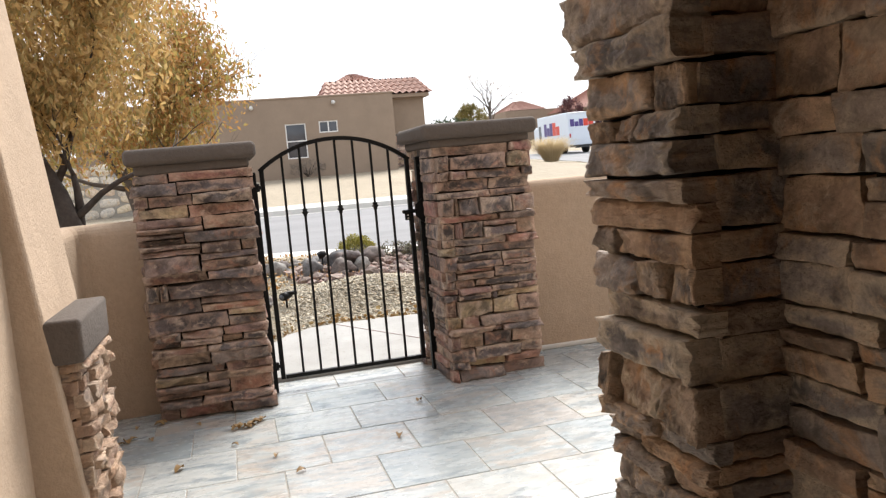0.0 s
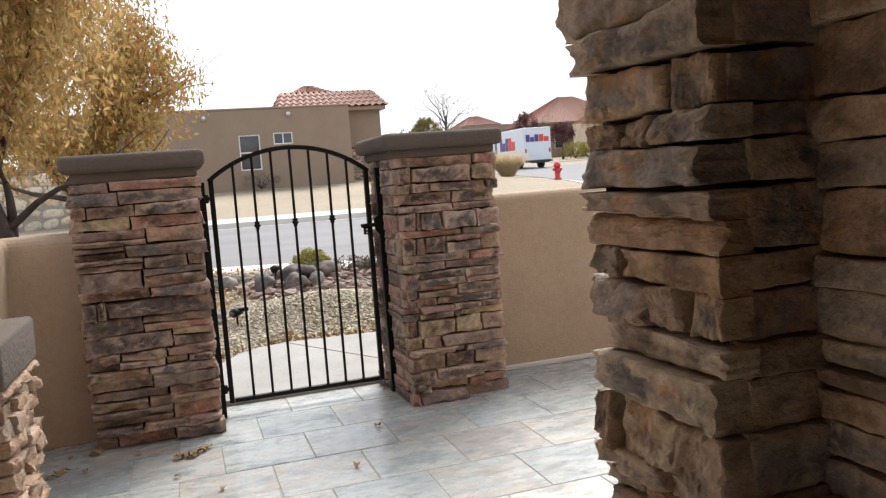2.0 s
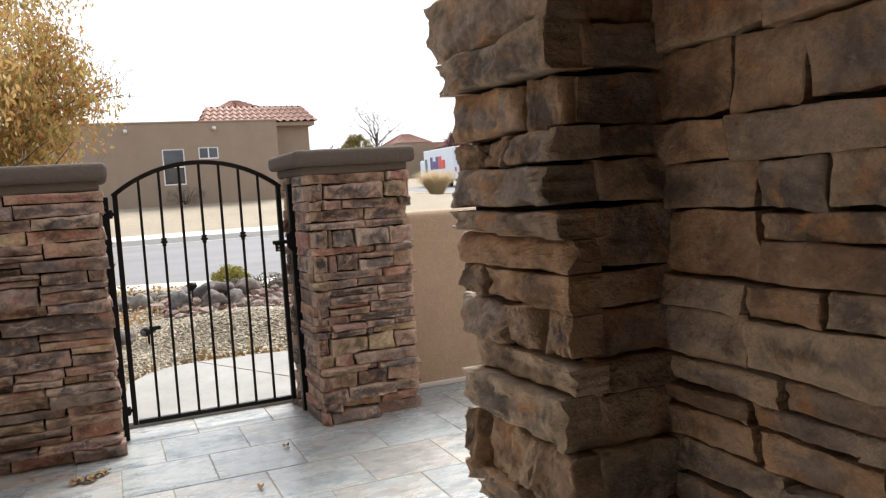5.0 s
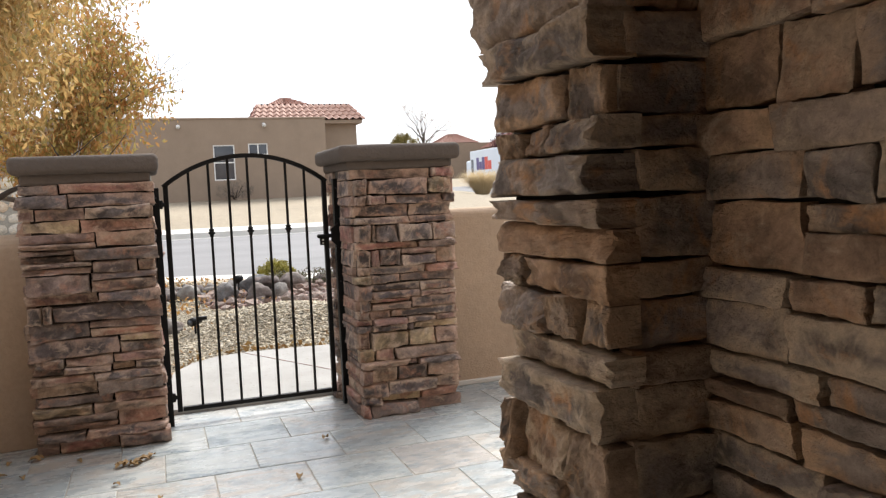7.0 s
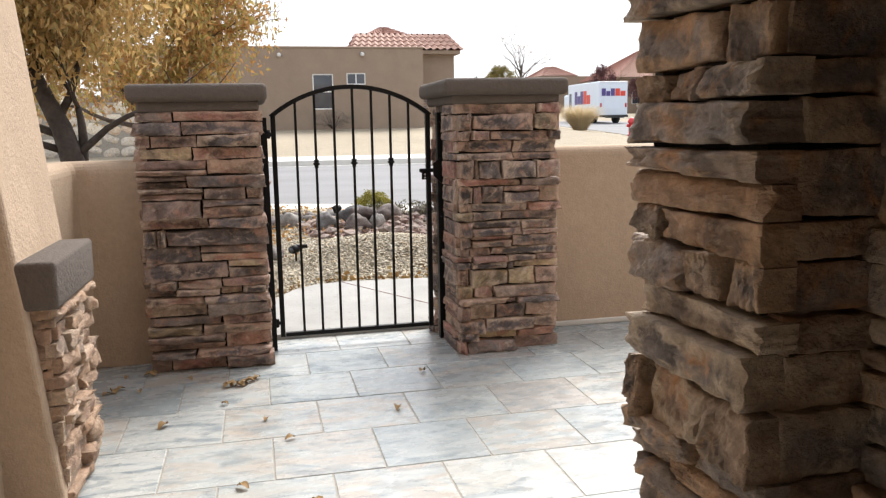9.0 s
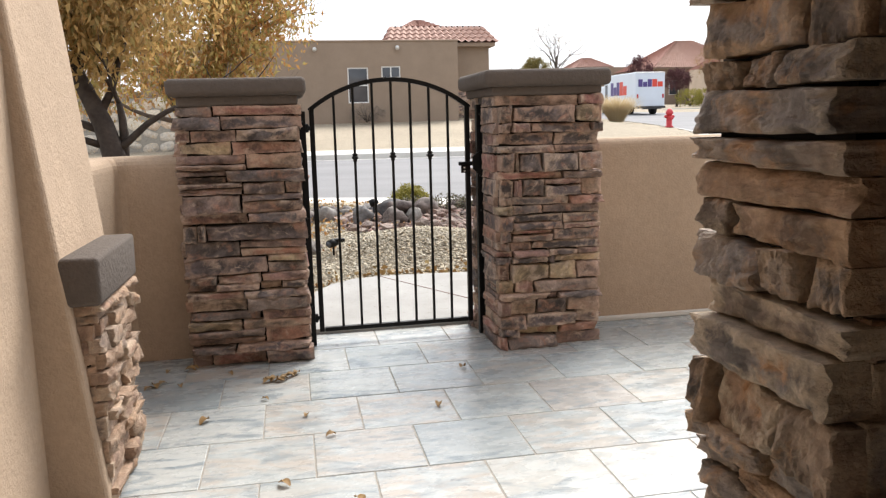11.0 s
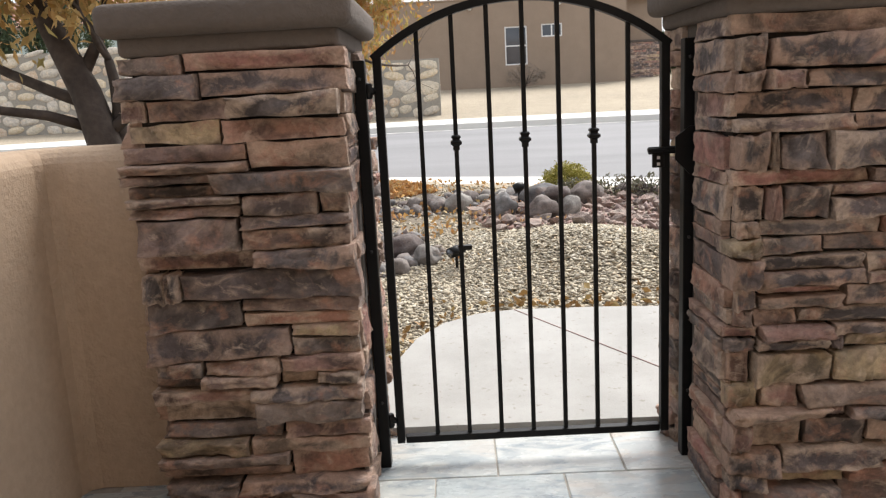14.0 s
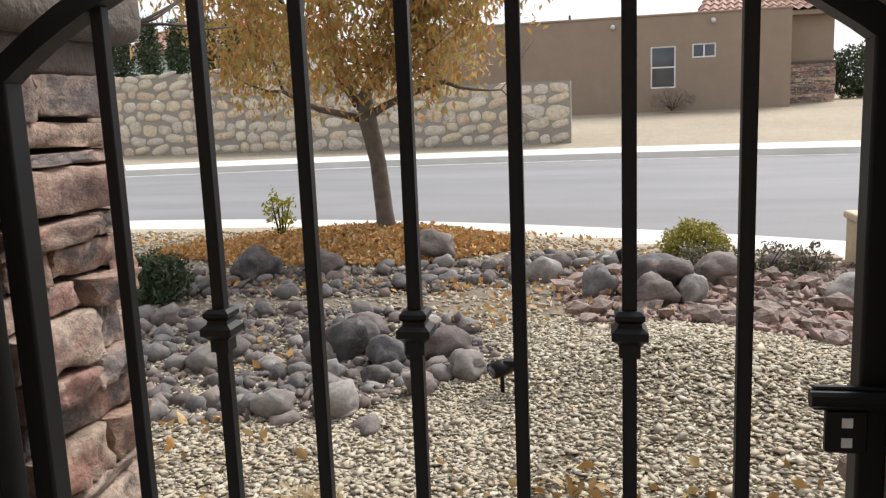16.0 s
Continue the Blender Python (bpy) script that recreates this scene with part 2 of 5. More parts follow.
gravel_mat = island_material("buff_gravel", even((0.430, 0.370, 0.267), (0.370, 0.327, 0.245), (0.482, 0.421, 0.318), (0.327, 0.284, 0.211), (0.516, 0.473, 0.387), (0.421, 0.335, 0.224), (0.378, 0.348, 0.292), (0.456, 0.396, 0.292)), bump=0.002)
leaf_gold = island_material("golden_leaves", even((0.46, 0.28, 0.09), (0.56, 0.37, 0.15), (0.36, 0.21, 0.08), (0.31, 0.26, 0.1), (0.6, 0.42, 0.18), (0.5, 0.34, 0.14), (0.4, 0.29, 0.12)), 0.5, 0.5)
leaf_rust = island_material("rusty_leaves", even((0.5, 0.25, 0.08), (0.54, 0.33, 0.12), (0.42, 0.2, 0.07), (0.3, 0.26, 0.1), (0.54, 0.4, 0.13), (0.36, 0.31, 0.1)), 0.5, 0.45)
litter = island_material("fallen_leaves", even((0.5, 0.25, 0.07), (0.6, 0.36, 0.13), (0.4, 0.19, 0.07), (0.55, 0.41, 0.2), (0.33, 0.18, 0.09)), 0.7, 0.15)
dry_leaf = island_material("dry_leaves", even((0.36, 0.22, 0.08), (0.26, 0.15, 0.06), (0.42, 0.31, 0.13)), 0.6, 0.15)
green_leaf = island_material("shrub_leaves", even((0.2, 0.2, 0.03), (0.34, 0.3, 0.06), (0.25, 0.23, 0.04), (0.42, 0.34, 0.09)), 0.6, 0.2)
juniper_leaf = island_material("juniper_needles", even((0.05, 0.075, 0.035), (0.085, 0.11, 0.055), (0.06, 0.09, 0.055)), 0.6, 0.15)
sage_leaf = island_material("sage_leaves", even((0.14, 0.15, 0.1), (0.2, 0.19, 0.13), (0.11, 0.11, 0.07), (0.22, 0.17, 0.11)), 0.7, 0.15)
lime_leaf = island_material("yellow_green_leaves", even((0.4, 0.36, 0.05), (0.32, 0.33, 0.05), (0.46, 0.38, 0.08)), 0.6, 0.3)
olive_leaf = island_material("olive_leaves", even((0.2, 0.165, 0.05), (0.27, 0.21, 0.07), (0.16, 0.14, 0.05)), 0.7, 0.2)
leaf_brown = island_material("brown_leaves", even((0.34, 0.2, 0.1), (0.4, 0.26, 0.13), (0.28, 0.16, 0.09), (0.36, 0.28, 0.12)), 0.6, 0.3)
plum_leaf = island_material("plum_leaves", even((0.1, 0.045, 0.05), (0.14, 0.06, 0.06), (0.08, 0.04, 0.045)), 0.7, 0.2)
straw = island_material("straw_grass", even((0.62, 0.5, 0.31), (0.54, 0.43, 0.26), (0.68, 0.57, 0.38)), 0.7, 0.35)


def yard_material():
    n = Nodes("gravel_yard", 0.95, spec=0.2)
    far = n.noise(0.25, 5, 0.6)
    c = n.mix(n.ramp(far, [(0.35, 0.0), (0.65, 1.0)]), (0.39, 0.33, 0.245), (0.335, 0.285, 0.215))
    v = n.cells(36.0)
    c = n.mix(0.6, c, n.ramp(v.outputs["Color"], [(0.0, 0.45), (0.5, 0.95), (1.0, 1.15)]), "MULTIPLY")
    c = n.mix(0.4, c, n.ramp(n.noise(3.0, 6, 0.7), [(0.3, 0.6), (0.65, 1.0)]), "MULTIPLY")
    return n.done(c, n.bump(v.outputs["Distance"], 0.6, 0.02))


yard = yard_material()


def asphalt_material():
    n = Nodes("worn_asphalt", 0.85, spec=0.35)
    patch = n.noise(0.5, 4, 0.6, n.shifted(0.0, (0.35, 1.6, 1.0)))
    c = n.mix(n.ramp(patch, [(0.35, 0.0), (0.65, 1.0)]), (0.175, 0.172, 0.174), (0.215, 0.211, 0.213))
    c = n.mix(0.35, c, n.ramp(n.noise(45, 4, 0.7), [(0.3, 0.6), (0.7, 1.0)]), "MULTIPLY")
    return n.done(c, n.bump(n.noise(90, 3), 0.4, 0.004))


asphalt = asphalt_material()


def roof_material():
    n = Nodes("clay_roof_tile", 0.8, spec=0.3)
    c = n.ramp(n.rnd, even((0.34, 0.17, 0.13), (0.42, 0.25, 0.2), (0.28, 0.13, 0.1), (0.46, 0.3, 0.24)))
    c = n.mix(0.4, c, n.ramp(n.noise(5, 5, 0.7), [(0.3, 0.55), (0.7, 1.0)]), "MULTIPLY")
    return n.done(c)


clay = roof_material()


def glass_material():
    n = Nodes("dark_window_glass", 0.06, spec=0.6)
    return n.done(n.mix(n.ramp(n.noise(0.8, 2), [(0.4, 0.0), (0.6, 1.0)]), (0.03, 0.035, 0.045), (0.06, 0.065, 0.075)))


glass = glass_material()
van_white = plain("white_van_paint", (0.66, 0.71, 0.77), 0.35, 0, 1.5, 0.06)
logo_purple = plain("purple_paint", (0.08, 0.05, 0.22), 0.4)
logo_red = plain("red_orange_paint", (0.72, 0.06, 0.03), 0.4)
hydrant_red = plain("hydrant_red", (0.55, 0.035, 0.045), 0.4)
rubber = plain("black_rubber", (0.02, 0.02, 0.02), 0.85)
dark_metal = plain("dark_metal", (0.05, 0.05, 0.05), 0.5, 0.6)
red_lamp = plain("red_lamp_lens", (0.5, 0.02, 0.02), 0.25)
tan_plastic = plain("tan_utility_box", (0.42, 0.33, 0.2), 0.6)
rose_concrete = plain("rose_meter_cover", (0.3, 0.2, 0.18), 0.8)
pale_green = plain("green_enclosure", (0.18, 0.26, 0.16), 0.6)
flag_red = plain("flag_cloth", (0.55, 0.2, 0.2), 0.8)
flag_blue = plain("flag_blue_cloth", (0.08, 0.1, 0.25), 0.8)
teal_paint = plain("teal_trim", (0.44, 0.52, 0.49), 0.7)


# ---- mesh helpers ----
def mesh_of(name, verts, faces, material, smooth=False):
    me = bpy.data.meshes.new(name)
    me.from_pydata([tuple(v) for v in verts], [], [tuple(f) for f in faces])
    me.materials.append(material)
    if smooth:
        me.polygons.foreach_set("use_smooth", [True] * len(me.polygons))
    me.update()
    return me


def bm_mesh(name, bm, material, smooth=False):
    me = bpy.data.meshes.new(name)
    bmesh.ops.recalc_face_normals(bm, faces=bm.faces)
    bm.to_mesh(me)
    bm.free()
    me.materials.append(material)
    if smooth:
        me.polygons.foreach_set("use_smooth", [True] * len(me.polygons))
    return me


def part(name, data, parent=None, label="", m=None):
    ob = new(name, data)
    if parent is not None:
        ob.parent = parent
    if m is not None:
        ob.matrix_basis = m
    return tagged(ob, label)


def thing(name, label, category, at=(0, 0, 0), group="", kind=""):
    ob = new(name)
    ob.location = at
    return tagged(ob, label, category, group, kind)


def add_box(bm, lo, hi, bevel=0.0, segments=2):
    r = bmesh.ops.create_cube(bm, size=1.0)
    vs = r["verts"]
    for v in vs:
        v.co = Vector([lo[i] + (v.co[i] + 0.5) * (hi[i] - lo[i]) for i in range(3)])
    if bevel:
        es = list({e for v in vs for e in v.link_edges})
        bmesh.ops.bevel(bm, geom=es, offset=bevel, segments=segments, profile=0.5, affect="EDGES")


def box_mesh(name, lo, hi, material, bevel=0.0, segments=2):
    bm = bmesh.new()
    add_box(bm, lo, hi, bevel, segments)
    return bm_mesh(name, bm, material)


def add_tube(bm, pts, radii, sides=8):
    rings = []
    for i, p in enumerate(pts):
        p = Vector(p)
        d = (Vector(pts[min(i + 1, len(pts) - 1)]) - Vector(pts[max(i - 1, 0)])).normalized()
        u = d.orthogonal().normalized() if abs(d.z) > 0.9 else d.cross(Vector((0, 0, 1))).normalized()
        w = d.cross(u)
        rings.append([bm.verts.new(p + radii[i] * (math.cos(a) * u + math.sin(a) * w)) for a in (2 * math.pi * k / sides for k in range(sides))])
    for a, b in zip(rings, rings[1:]):
        best = min(range(sides), key=lambda s: sum((a[k].co - b[(k + s) % sides].co).length for k in range(0, sides, 2)))
        for k in range(sides):
            bm.faces.new((a[k], a[(k + 1) % sides], b[(k + 1 + best) % sides], b[(k + best) % sides]))
    bm.faces.new(rings[0][::-1]), bm.faces.new(rings[-1])


def tube_mesh(name, pts, radii, material, sides=8):
    bm = bmesh.new()
    add_tube(bm, pts, radii if isinstance(radii, (list, tuple)) else [radii] * len(pts), sides)
    return bm_mesh(name, bm, material, True)


def profile_wall(name, profile, path, material):
    """A cross-section (offset to the left of the path, height) swept along a path of (x, y) corners."""
    rings = []
    for i, p in enumerate(path):
        a = Vector(path[max(i - 1, 0)]), Vector(path[min(i + 1, len(path) - 1)])
        d1 = (Vector(p) - a[0]).normalized() if i else (a[1] - Vector(p)).normalized()
        d2 = (a[1] - Vector(p)).normalized() if i < len(path) - 1 else d1
        n1, n2 = Vector((-d1.y, d1.x)), Vector((-d2.y, d2.x))
        n = (n1 + n2).normalized()
        k = 1 / max(0.3, n.dot(n1))
        rings.append([(p[0] + n.x * o * k, p[1] + n.y * o * k, z) for o, z in profile])
    m = len(profile)
    verts = [v for r in rings for v in r]
    faces = [(i * m + j, i * m + (j + 1) % m, (i + 1) * m + (j + 1) % m, (i + 1) * m + j) for i in range(len(path) - 1) for j in range(m)]
    faces += [tuple(range(m))[::-1], tuple((len(path) - 1) * m + j for j in range(m))]
    me = mesh_of(name, verts, faces, material)
    bm = bmesh.new()
    bm.from_mesh(me)
    bmesh.ops.recalc_face_normals(bm, faces=bm.faces)
    bm.to_mesh(me)
    bm.free()
    return me


def round_top(half, top, r=0.05, n=4, foot=0.0):
    """A wall section with a rounded top."""
    left = [(-half + r - r * math.cos(a), top - r + r * math.sin(a)) for a in (math.pi / 2 * k / n for k in range(n + 1))]
    return [(-half, foot)] + left + [(-o, z) for o, z in left[::-1]] + [(half, foot)]


# ---- ground ----
def smooth_step(a, b, v):
    k = min(1.0, max(0.0, (v - a) / (b - a)))
    return k * k * (3 - 2 * k)


def walk_edge(x):
    """The garden edge of the pavement along the curving street."""
    if x < -4.94:
        return 12.76 - 0.004 * (x + 4.94) ** 2
    return max(12.02 - 0.3007 * x - 0.03045 * x * x, 7.6)


def far_edge(x):
    """The far edge of the asphalt, which turns up the side street."""
    return 22.1 - 0.008 * x * x if x < 9 else 21.452 + ((x - 9) / 3.18) ** 3.07


def plane_z(y):
    return 0.03 * (min(y, 160.0) - 5.5) if y > 5.5 else 0.0


def garden_z(x, y):
    z = plane_z(y)
    if y > 5.9:
        z += 0.17 * math.exp(-(((x - 1.15) / 0.75) ** 2 + ((y - 8.35) / 0.75) ** 2))
        z += 0.16 * math.exp(-(((x + 1.5) / 1.3) ** 2 + ((y - 11.7) / 0.8) ** 2))
        z -= 0.07 * math.exp(-(((x + 1.0) / 0.8) ** 2 + ((y - 8.6) / 0.7) ** 2))
        z += 0.1 * math.exp(-(((x - 1.4) / 0.9) ** 2 + ((y - 9.9) / 0.6) ** 2))
    return z


def ground_z(x, y):
    if y < 5.55:
        return -0.12
    e, f = walk_edge(x), far_edge(x)
    if y < e + 0.45:
        return garden_z(x, y)
    if y < f + 0.75 and (x < 28 or y < 64):
        return plane_z(y) - 0.3
    rise = 1.0 - smooth_step(12.0, 18.0, x)
    return plane_z(y) + 0.04 + 0.034 * min(max(0.0, y - f - 1.2), 14.0) * rise


xs = [-3000, -1200, -500, -200, -90, -50, -35, -25, -18, -14, -11] + [-9 + 0.3 * i for i in range(44)] + [4.5 + 0.6 * i for i in range(40)] + [30, 36, 45, 60, 90, 150, 300, 800, 3000]
ys = [-3000, -600, -100, -20, 0, 5.3, 5.549, 5.56] + [5.8 + 0.3 * i for i in range(68)] + [26.5 + i for i in range(16)] + [45, 50, 56, 64, 75, 90, 120, 160, 400, 1200, 3500]
verts = [(x, y, ground_z(x, y)) for y in ys for x in xs]
w = len(xs)
faces = [(j * w + i, j * w + i + 1, (j + 1) * w + i + 1, (j + 1) * w + i) for j in range(len(ys) - 1) for i in range(w - 1)]
tagged(new("ground", mesh_of("ground", verts, faces, yard, True)), "dry buff gravel and dirt yard", "ground", kind="structure")


def strip(name, material, near, far, lift_a, lift_b, steps, foot=0.4):
    """A solid band between two curves over the plane."""
    verts, faces = [], []
    for x in steps:
        a, b = near(x), far(x)
        za, zb = plane_z(a) + lift_a, plane_z(b) + lift_b
        verts += [(x, a, za - foot), (x, a, za), (x, b, zb), (x, b, zb - foot)]
    for i in range(len(steps) - 1):
        for j in range(3):
            faces.append((4 * i + j, 4 * i + j + 1, 4 * i + j + 5, 4 * i + j + 4))
    return mesh_of(name, verts, faces, material)


street_x = [-60, -45, -35, -28, -22, -18, -15, -12] + [-10 + 0.5 * i for i in range(48)] + [14, 15, 16, 17, 17.6, 18.2, 18.8, 19.4, 20, 23, 27, 32, 40, 60]
side_x = [9 + 0.25 * i for i in range(37)]
cross_x = [-60, -45, -35, -28, -22, -18, -15, -12] + [-10 + 0.5 * i for i in range(38)] + side_x
tagged(new("road", strip("road", asphalt, lambda x: walk_edge(x) + 0.9, lambda x: min(far_edge(x), 63.5), -0.13, -0.13, street_x, 0.1)), "worn grey asphalt street curving past the garden", "road", kind="structure")
tagged(new("pavement", strip("pavement", kerb_concrete, walk_edge, lambda x: walk_edge(x) + 0.92, 0.0, 0.0, [x for x in street_x if x < 13])), "pale concrete pavement along the street", "pavement", kind="structure")
kerb = tagged(new("kerb", strip("kerb", kerb_concrete, lambda x: far_edge(x), lambda x: far_edge(x) + 1.15, 0.02, 0.06, cross_x)), "raised pale concrete kerb and walk across the street", "kerb", kind="structure")
tagged(new("gutter", strip("gutter", kerb_concrete, lambda x: far_edge(x) - 0.16, lambda x: far_edge(x) + 0.02, -0.122, -0.115, cross_x, 0.1)), "pale concrete gutter beside the kerb", "gutter", kind="structure")


# ---- stones ----
def crisp(i, n, lip):
    """Grid lines from -0.5 to 0.5 with a narrow lip at both ends."""
    return -0.5 if i == 0 else 0.5 if i == n else -0.5 + lip + (i - 1) / (n - 2) * (1 - 2 * lip)


def crisp_stone(verts, faces, material, rim, front, facets=False):
    """A stone whose broken face meets its joints in a sharp rim."""
    me = mesh_of("stone", verts, faces, material)
    if not facets:
        me.polygons.foreach_set("use_smooth", [f < front for f in range(len(faces))])
        for e in me.edges:
            e.use_edge_sharp = e.vertices[0] in rim and e.vertices[1] in rim
    return me


def cleft_library(count, nx, nz, relief, material, seed, facets, ragged=0.05, slant=0.18):
    """Unit stones split by hammer: stepped cleavage, chipped rims and a rough face; x and z from -0.5 to 0.5, the back at y = 0, the face towards -y at about -1."""
    rng = random.Random(seed)
    out = []
    for k in range(count):
        o = Vector((rng.uniform(0, 90), rng.uniform(0, 90), rng.uniform(0, 90)))
        taper, lean, tilt, skew = rng.uniform(-3.2, 3.2) * ragged, rng.uniform(-0.03, 0.03), rng.uniform(-slant, slant), rng.uniform(-slant, slant) * 0.8
        verts, faces, grid = [], [], {}
        for j in range(nz + 1):
            for i in range(nx + 1):
                u, v = crisp(i, nx, 0.02), crisp(j, nz, 0.05)
                p = Vector((u * 2.6, 0, v * 0.9)) + o
                step = noise.noise(p * 0.9) * 2.6 + 0.35 * noise.noise(p * 3.1)
                ledge = math.floor(step) + smooth_step(0.7, 1.0, step - math.floor(step))
                d = 0.36 * ledge + 0.55 * noise.noise(p * 1.7) + 0.34 * noise.noise(p * 4.2) + 0.2 * noise.noise(p * 9.3) + 0.12 * noise.noise(p * 19.0)
                near = min((0.5 - abs(u)) * 2.6, 0.5 - abs(v))
                chip = max(0.0, noise.noise(p * 2.8 + Vector((31, 0, 7))) + 0.12) * max(0.0, 1 - near / 0.17) * 1.5
                y = -1 + (d + chip) * relief + tilt * v + skew * u + (0.05 if min(i, nx - i, j, nz - j) == 0 else 0.0)
                pu = u + 0.02 * noise.noise(Vector((v * 4, 3.3, k * 5.1))) + lean * v
                pv = v * (1 + taper * u) + ragged * noise.noise(Vector((u * 3.5, 8.8, k * 3.7 + v))) + 0.02 * noise.noise(Vector((u * 11, 1.8, k * 3.7)))
                grid[i, j] = len(verts)
                verts.append((pu, y, pv))
        ring = [(i, 0) for i in range(nx)] + [(nx, j) for j in range(nz)] + [(nx - i, nz) for i in range(nx)] + [(0, nz - j) for j in range(nz)]
        base, m = len(verts), len(ring)
        for q in ring:
            verts.append((verts[grid[q]][0], 0.25, verts[grid[q]][2]))
        faces += [(grid[i, j], grid[i + 1, j], grid[i + 1, j + 1], grid[i, j + 1]) for j in range(nz) for i in range(nx)]
        faces += [(grid[ring[(a + 1) % m]], grid[ring[a]], base + a, base + (a + 1) % m) for a in range(m)]
        out.append(crisp_stone(verts, faces, material, {grid[q] for q in ring}, nx * nz, facets))
    return out


def lay_stones(parent, origin, along, rows, width, lib, rng, depth=(0.03, 0.06), gap=0.005, wrap=(0.0, 0.0)):
    """Courses (top, bottom, [joints as fractions]) laid on a face that runs from origin along a direction; the face looks to the right of it."""
    u = Vector((*along, 0)).normalized()
    n = Vector((u.y, -u.x, 0))
    for top, bottom, cuts in rows:
        marks = [0.0, *cuts, 1.0]
        for a, b in zip(marks, marks[1:]):
            over_a = wrap[0] + rng.uniform(-0.012, 0.022) if a == 0 else gap / 2
            over_b = wrap[1] + rng.uniform(-0.012, 0.022) if b == 1 else gap / 2
            x0, x1 = a * width - (over_a if a == 0 else -over_a), b * width + (over_b if b == 1 else -over_b)
            h, d = top - bottom - gap * 0.7, rng.uniform(*depth)
            pieces = [(top, bottom, d)]
            if h > 0.05 and x1 - x0 > 0.2 and rng.random() < 0.22:
                m = bottom + (top - bottom) * rng.uniform(0.35, 0.65)
                pieces = [(top, m, d), (m, bottom, rng.uniform(*depth))]
            rot = Matrix(((u.x, -n.x, 0), (u.y, -n.y, 0), (0, 0, 1))).to_4x4()
            for t, b2, d2 in pieces:
                c = Vector(origin) + u * ((x0 + x1) / 2) + Vector((0, 0, (t + b2) / 2 + rng.uniform(-0.003, 0.003)))
                turn = rng.uniform(-0.025, 0.025) if x1 - x0 > 0.12 else rng.uniform(-0.05, 0.05)
                part("stone", rng.choice(lib), parent, m=Matrix.Translation(c) @ rot @ Matrix.Rotation(turn * 0.7, 4, "Y") @ Matrix.Diagonal((x1 - x0, d2, t - b2 - gap * 0.6, 1)))


def rows_between(z0, z1, y0, y1, table):
    """Courses listed by heights down a sheet from y0 to y1, as heights from z1 down to z0."""
    f = lambda y: z1 + (y - y0) * (z0 - z1) / (y1 - y0)
    return [(f(a), f(b), cuts) for a, b, cuts in table]


def random_rows(z0, z1, width, rng, hmin=0.04, hmax=0.09, lmin=0.14, lmax=0.38):
    rows, z = [], z1
    while z > z0 + 0.02:
        h = min(rng.uniform(hmin, hmax), z - z0)
        if z - h - z0 < hmin * 0.6:
            h = z - z0
        cuts, x = [], rng.uniform(lmin * 0.5, lmax)
        while x < width - lmin * 0.4:
            cuts.append(x / width)
            x += rng.uniform(lmin, lmax)
        rows.append((z, z - h, cuts))
        z -= h
    return rows


ledge_lib = cleft_library(30, 14, 6, 0.3, ledge_stone, 3, False, 0.11, 0.38)
pier_lib = cleft_library(16, 26, 12, 0.26, porch_stone, 5, True, 0.08, 0.3)
porch_lib = cleft_library(20, 20, 10, 0.15, porch_stone, 6, False, 0.07, 0.2)
rose_lib = cleft_library(14, 10, 5, 0.36, rose_stone, 8, False, 0.13, 0.4)

LEFT_ROWS = [(203, 237, [.27]), (237, 279, [.34]), (279, 319, [.06, .47]), (319, 358, [.42]), (358, 409, [.54]), (409, 450, [.36]), (450, 489, [.5, .88]), (489, 551, [.48]),
             (551, 586, [.53]), (586, 642, [.07, .15]), (642, 695, [.44]), (695, 752, [.68]), (752, 783, [.22, .62]), (783, 807, [.2, .6, .8]), (807, 835, [.45]),
             (835, 879, [.47]), (879, 909, [.6]), (909, 940, [.42]), (940, 991, [.62]), (991, 1018, [.35]), (1018, 1062, [.12, .62])]
RIGHT_ROWS = [(178, 214, [.83]), (214, 270, [.14, .78]), (270, 302, [.12, .32, .95]), (302, 345, [.57]), (345, 371, [.57]), (371, 431, [.14, .19, .43, .8]), (431, 457, [.65]),
              (457, 516, [.15, .23, .45, .85]), (516, 545, [.12, .73]), (545, 575, [.13, .45]), (575, 628, [.12, .65]), (628, 668, [.12, .55]), (668, 698, [.1, .33]), (698, 720, [.13, .5, .82]),
              (720, 745, [.12, .5, .58]), (745, 800, [.1, .5, .8]), (800, 845, [.14, .35]), (845, 868, [.5, .6]), (868, 920, [.1, .38, .7]), (920, 963, [.25, .8]), (963, 992, [.18, .62]), (992, 1035, [.05, .58])]


def cap_mesh(half, z0, z1, z2):
    bm = bmesh.new()
    add_box(bm, (-half + 0.045, -half + 0.045, z0), (half - 0.045, half - 0.045, z1 + 0.01), 0.018, 3)
    add_box(bm, (-half, -half, z1), (half, half, z2), 0.032, 4)
    for v in bm.verts:
        v.co += 0.006 * noise.noise_vector(v.co * 5)
    return bm_mesh("cap", bm, cap_stucco, True)


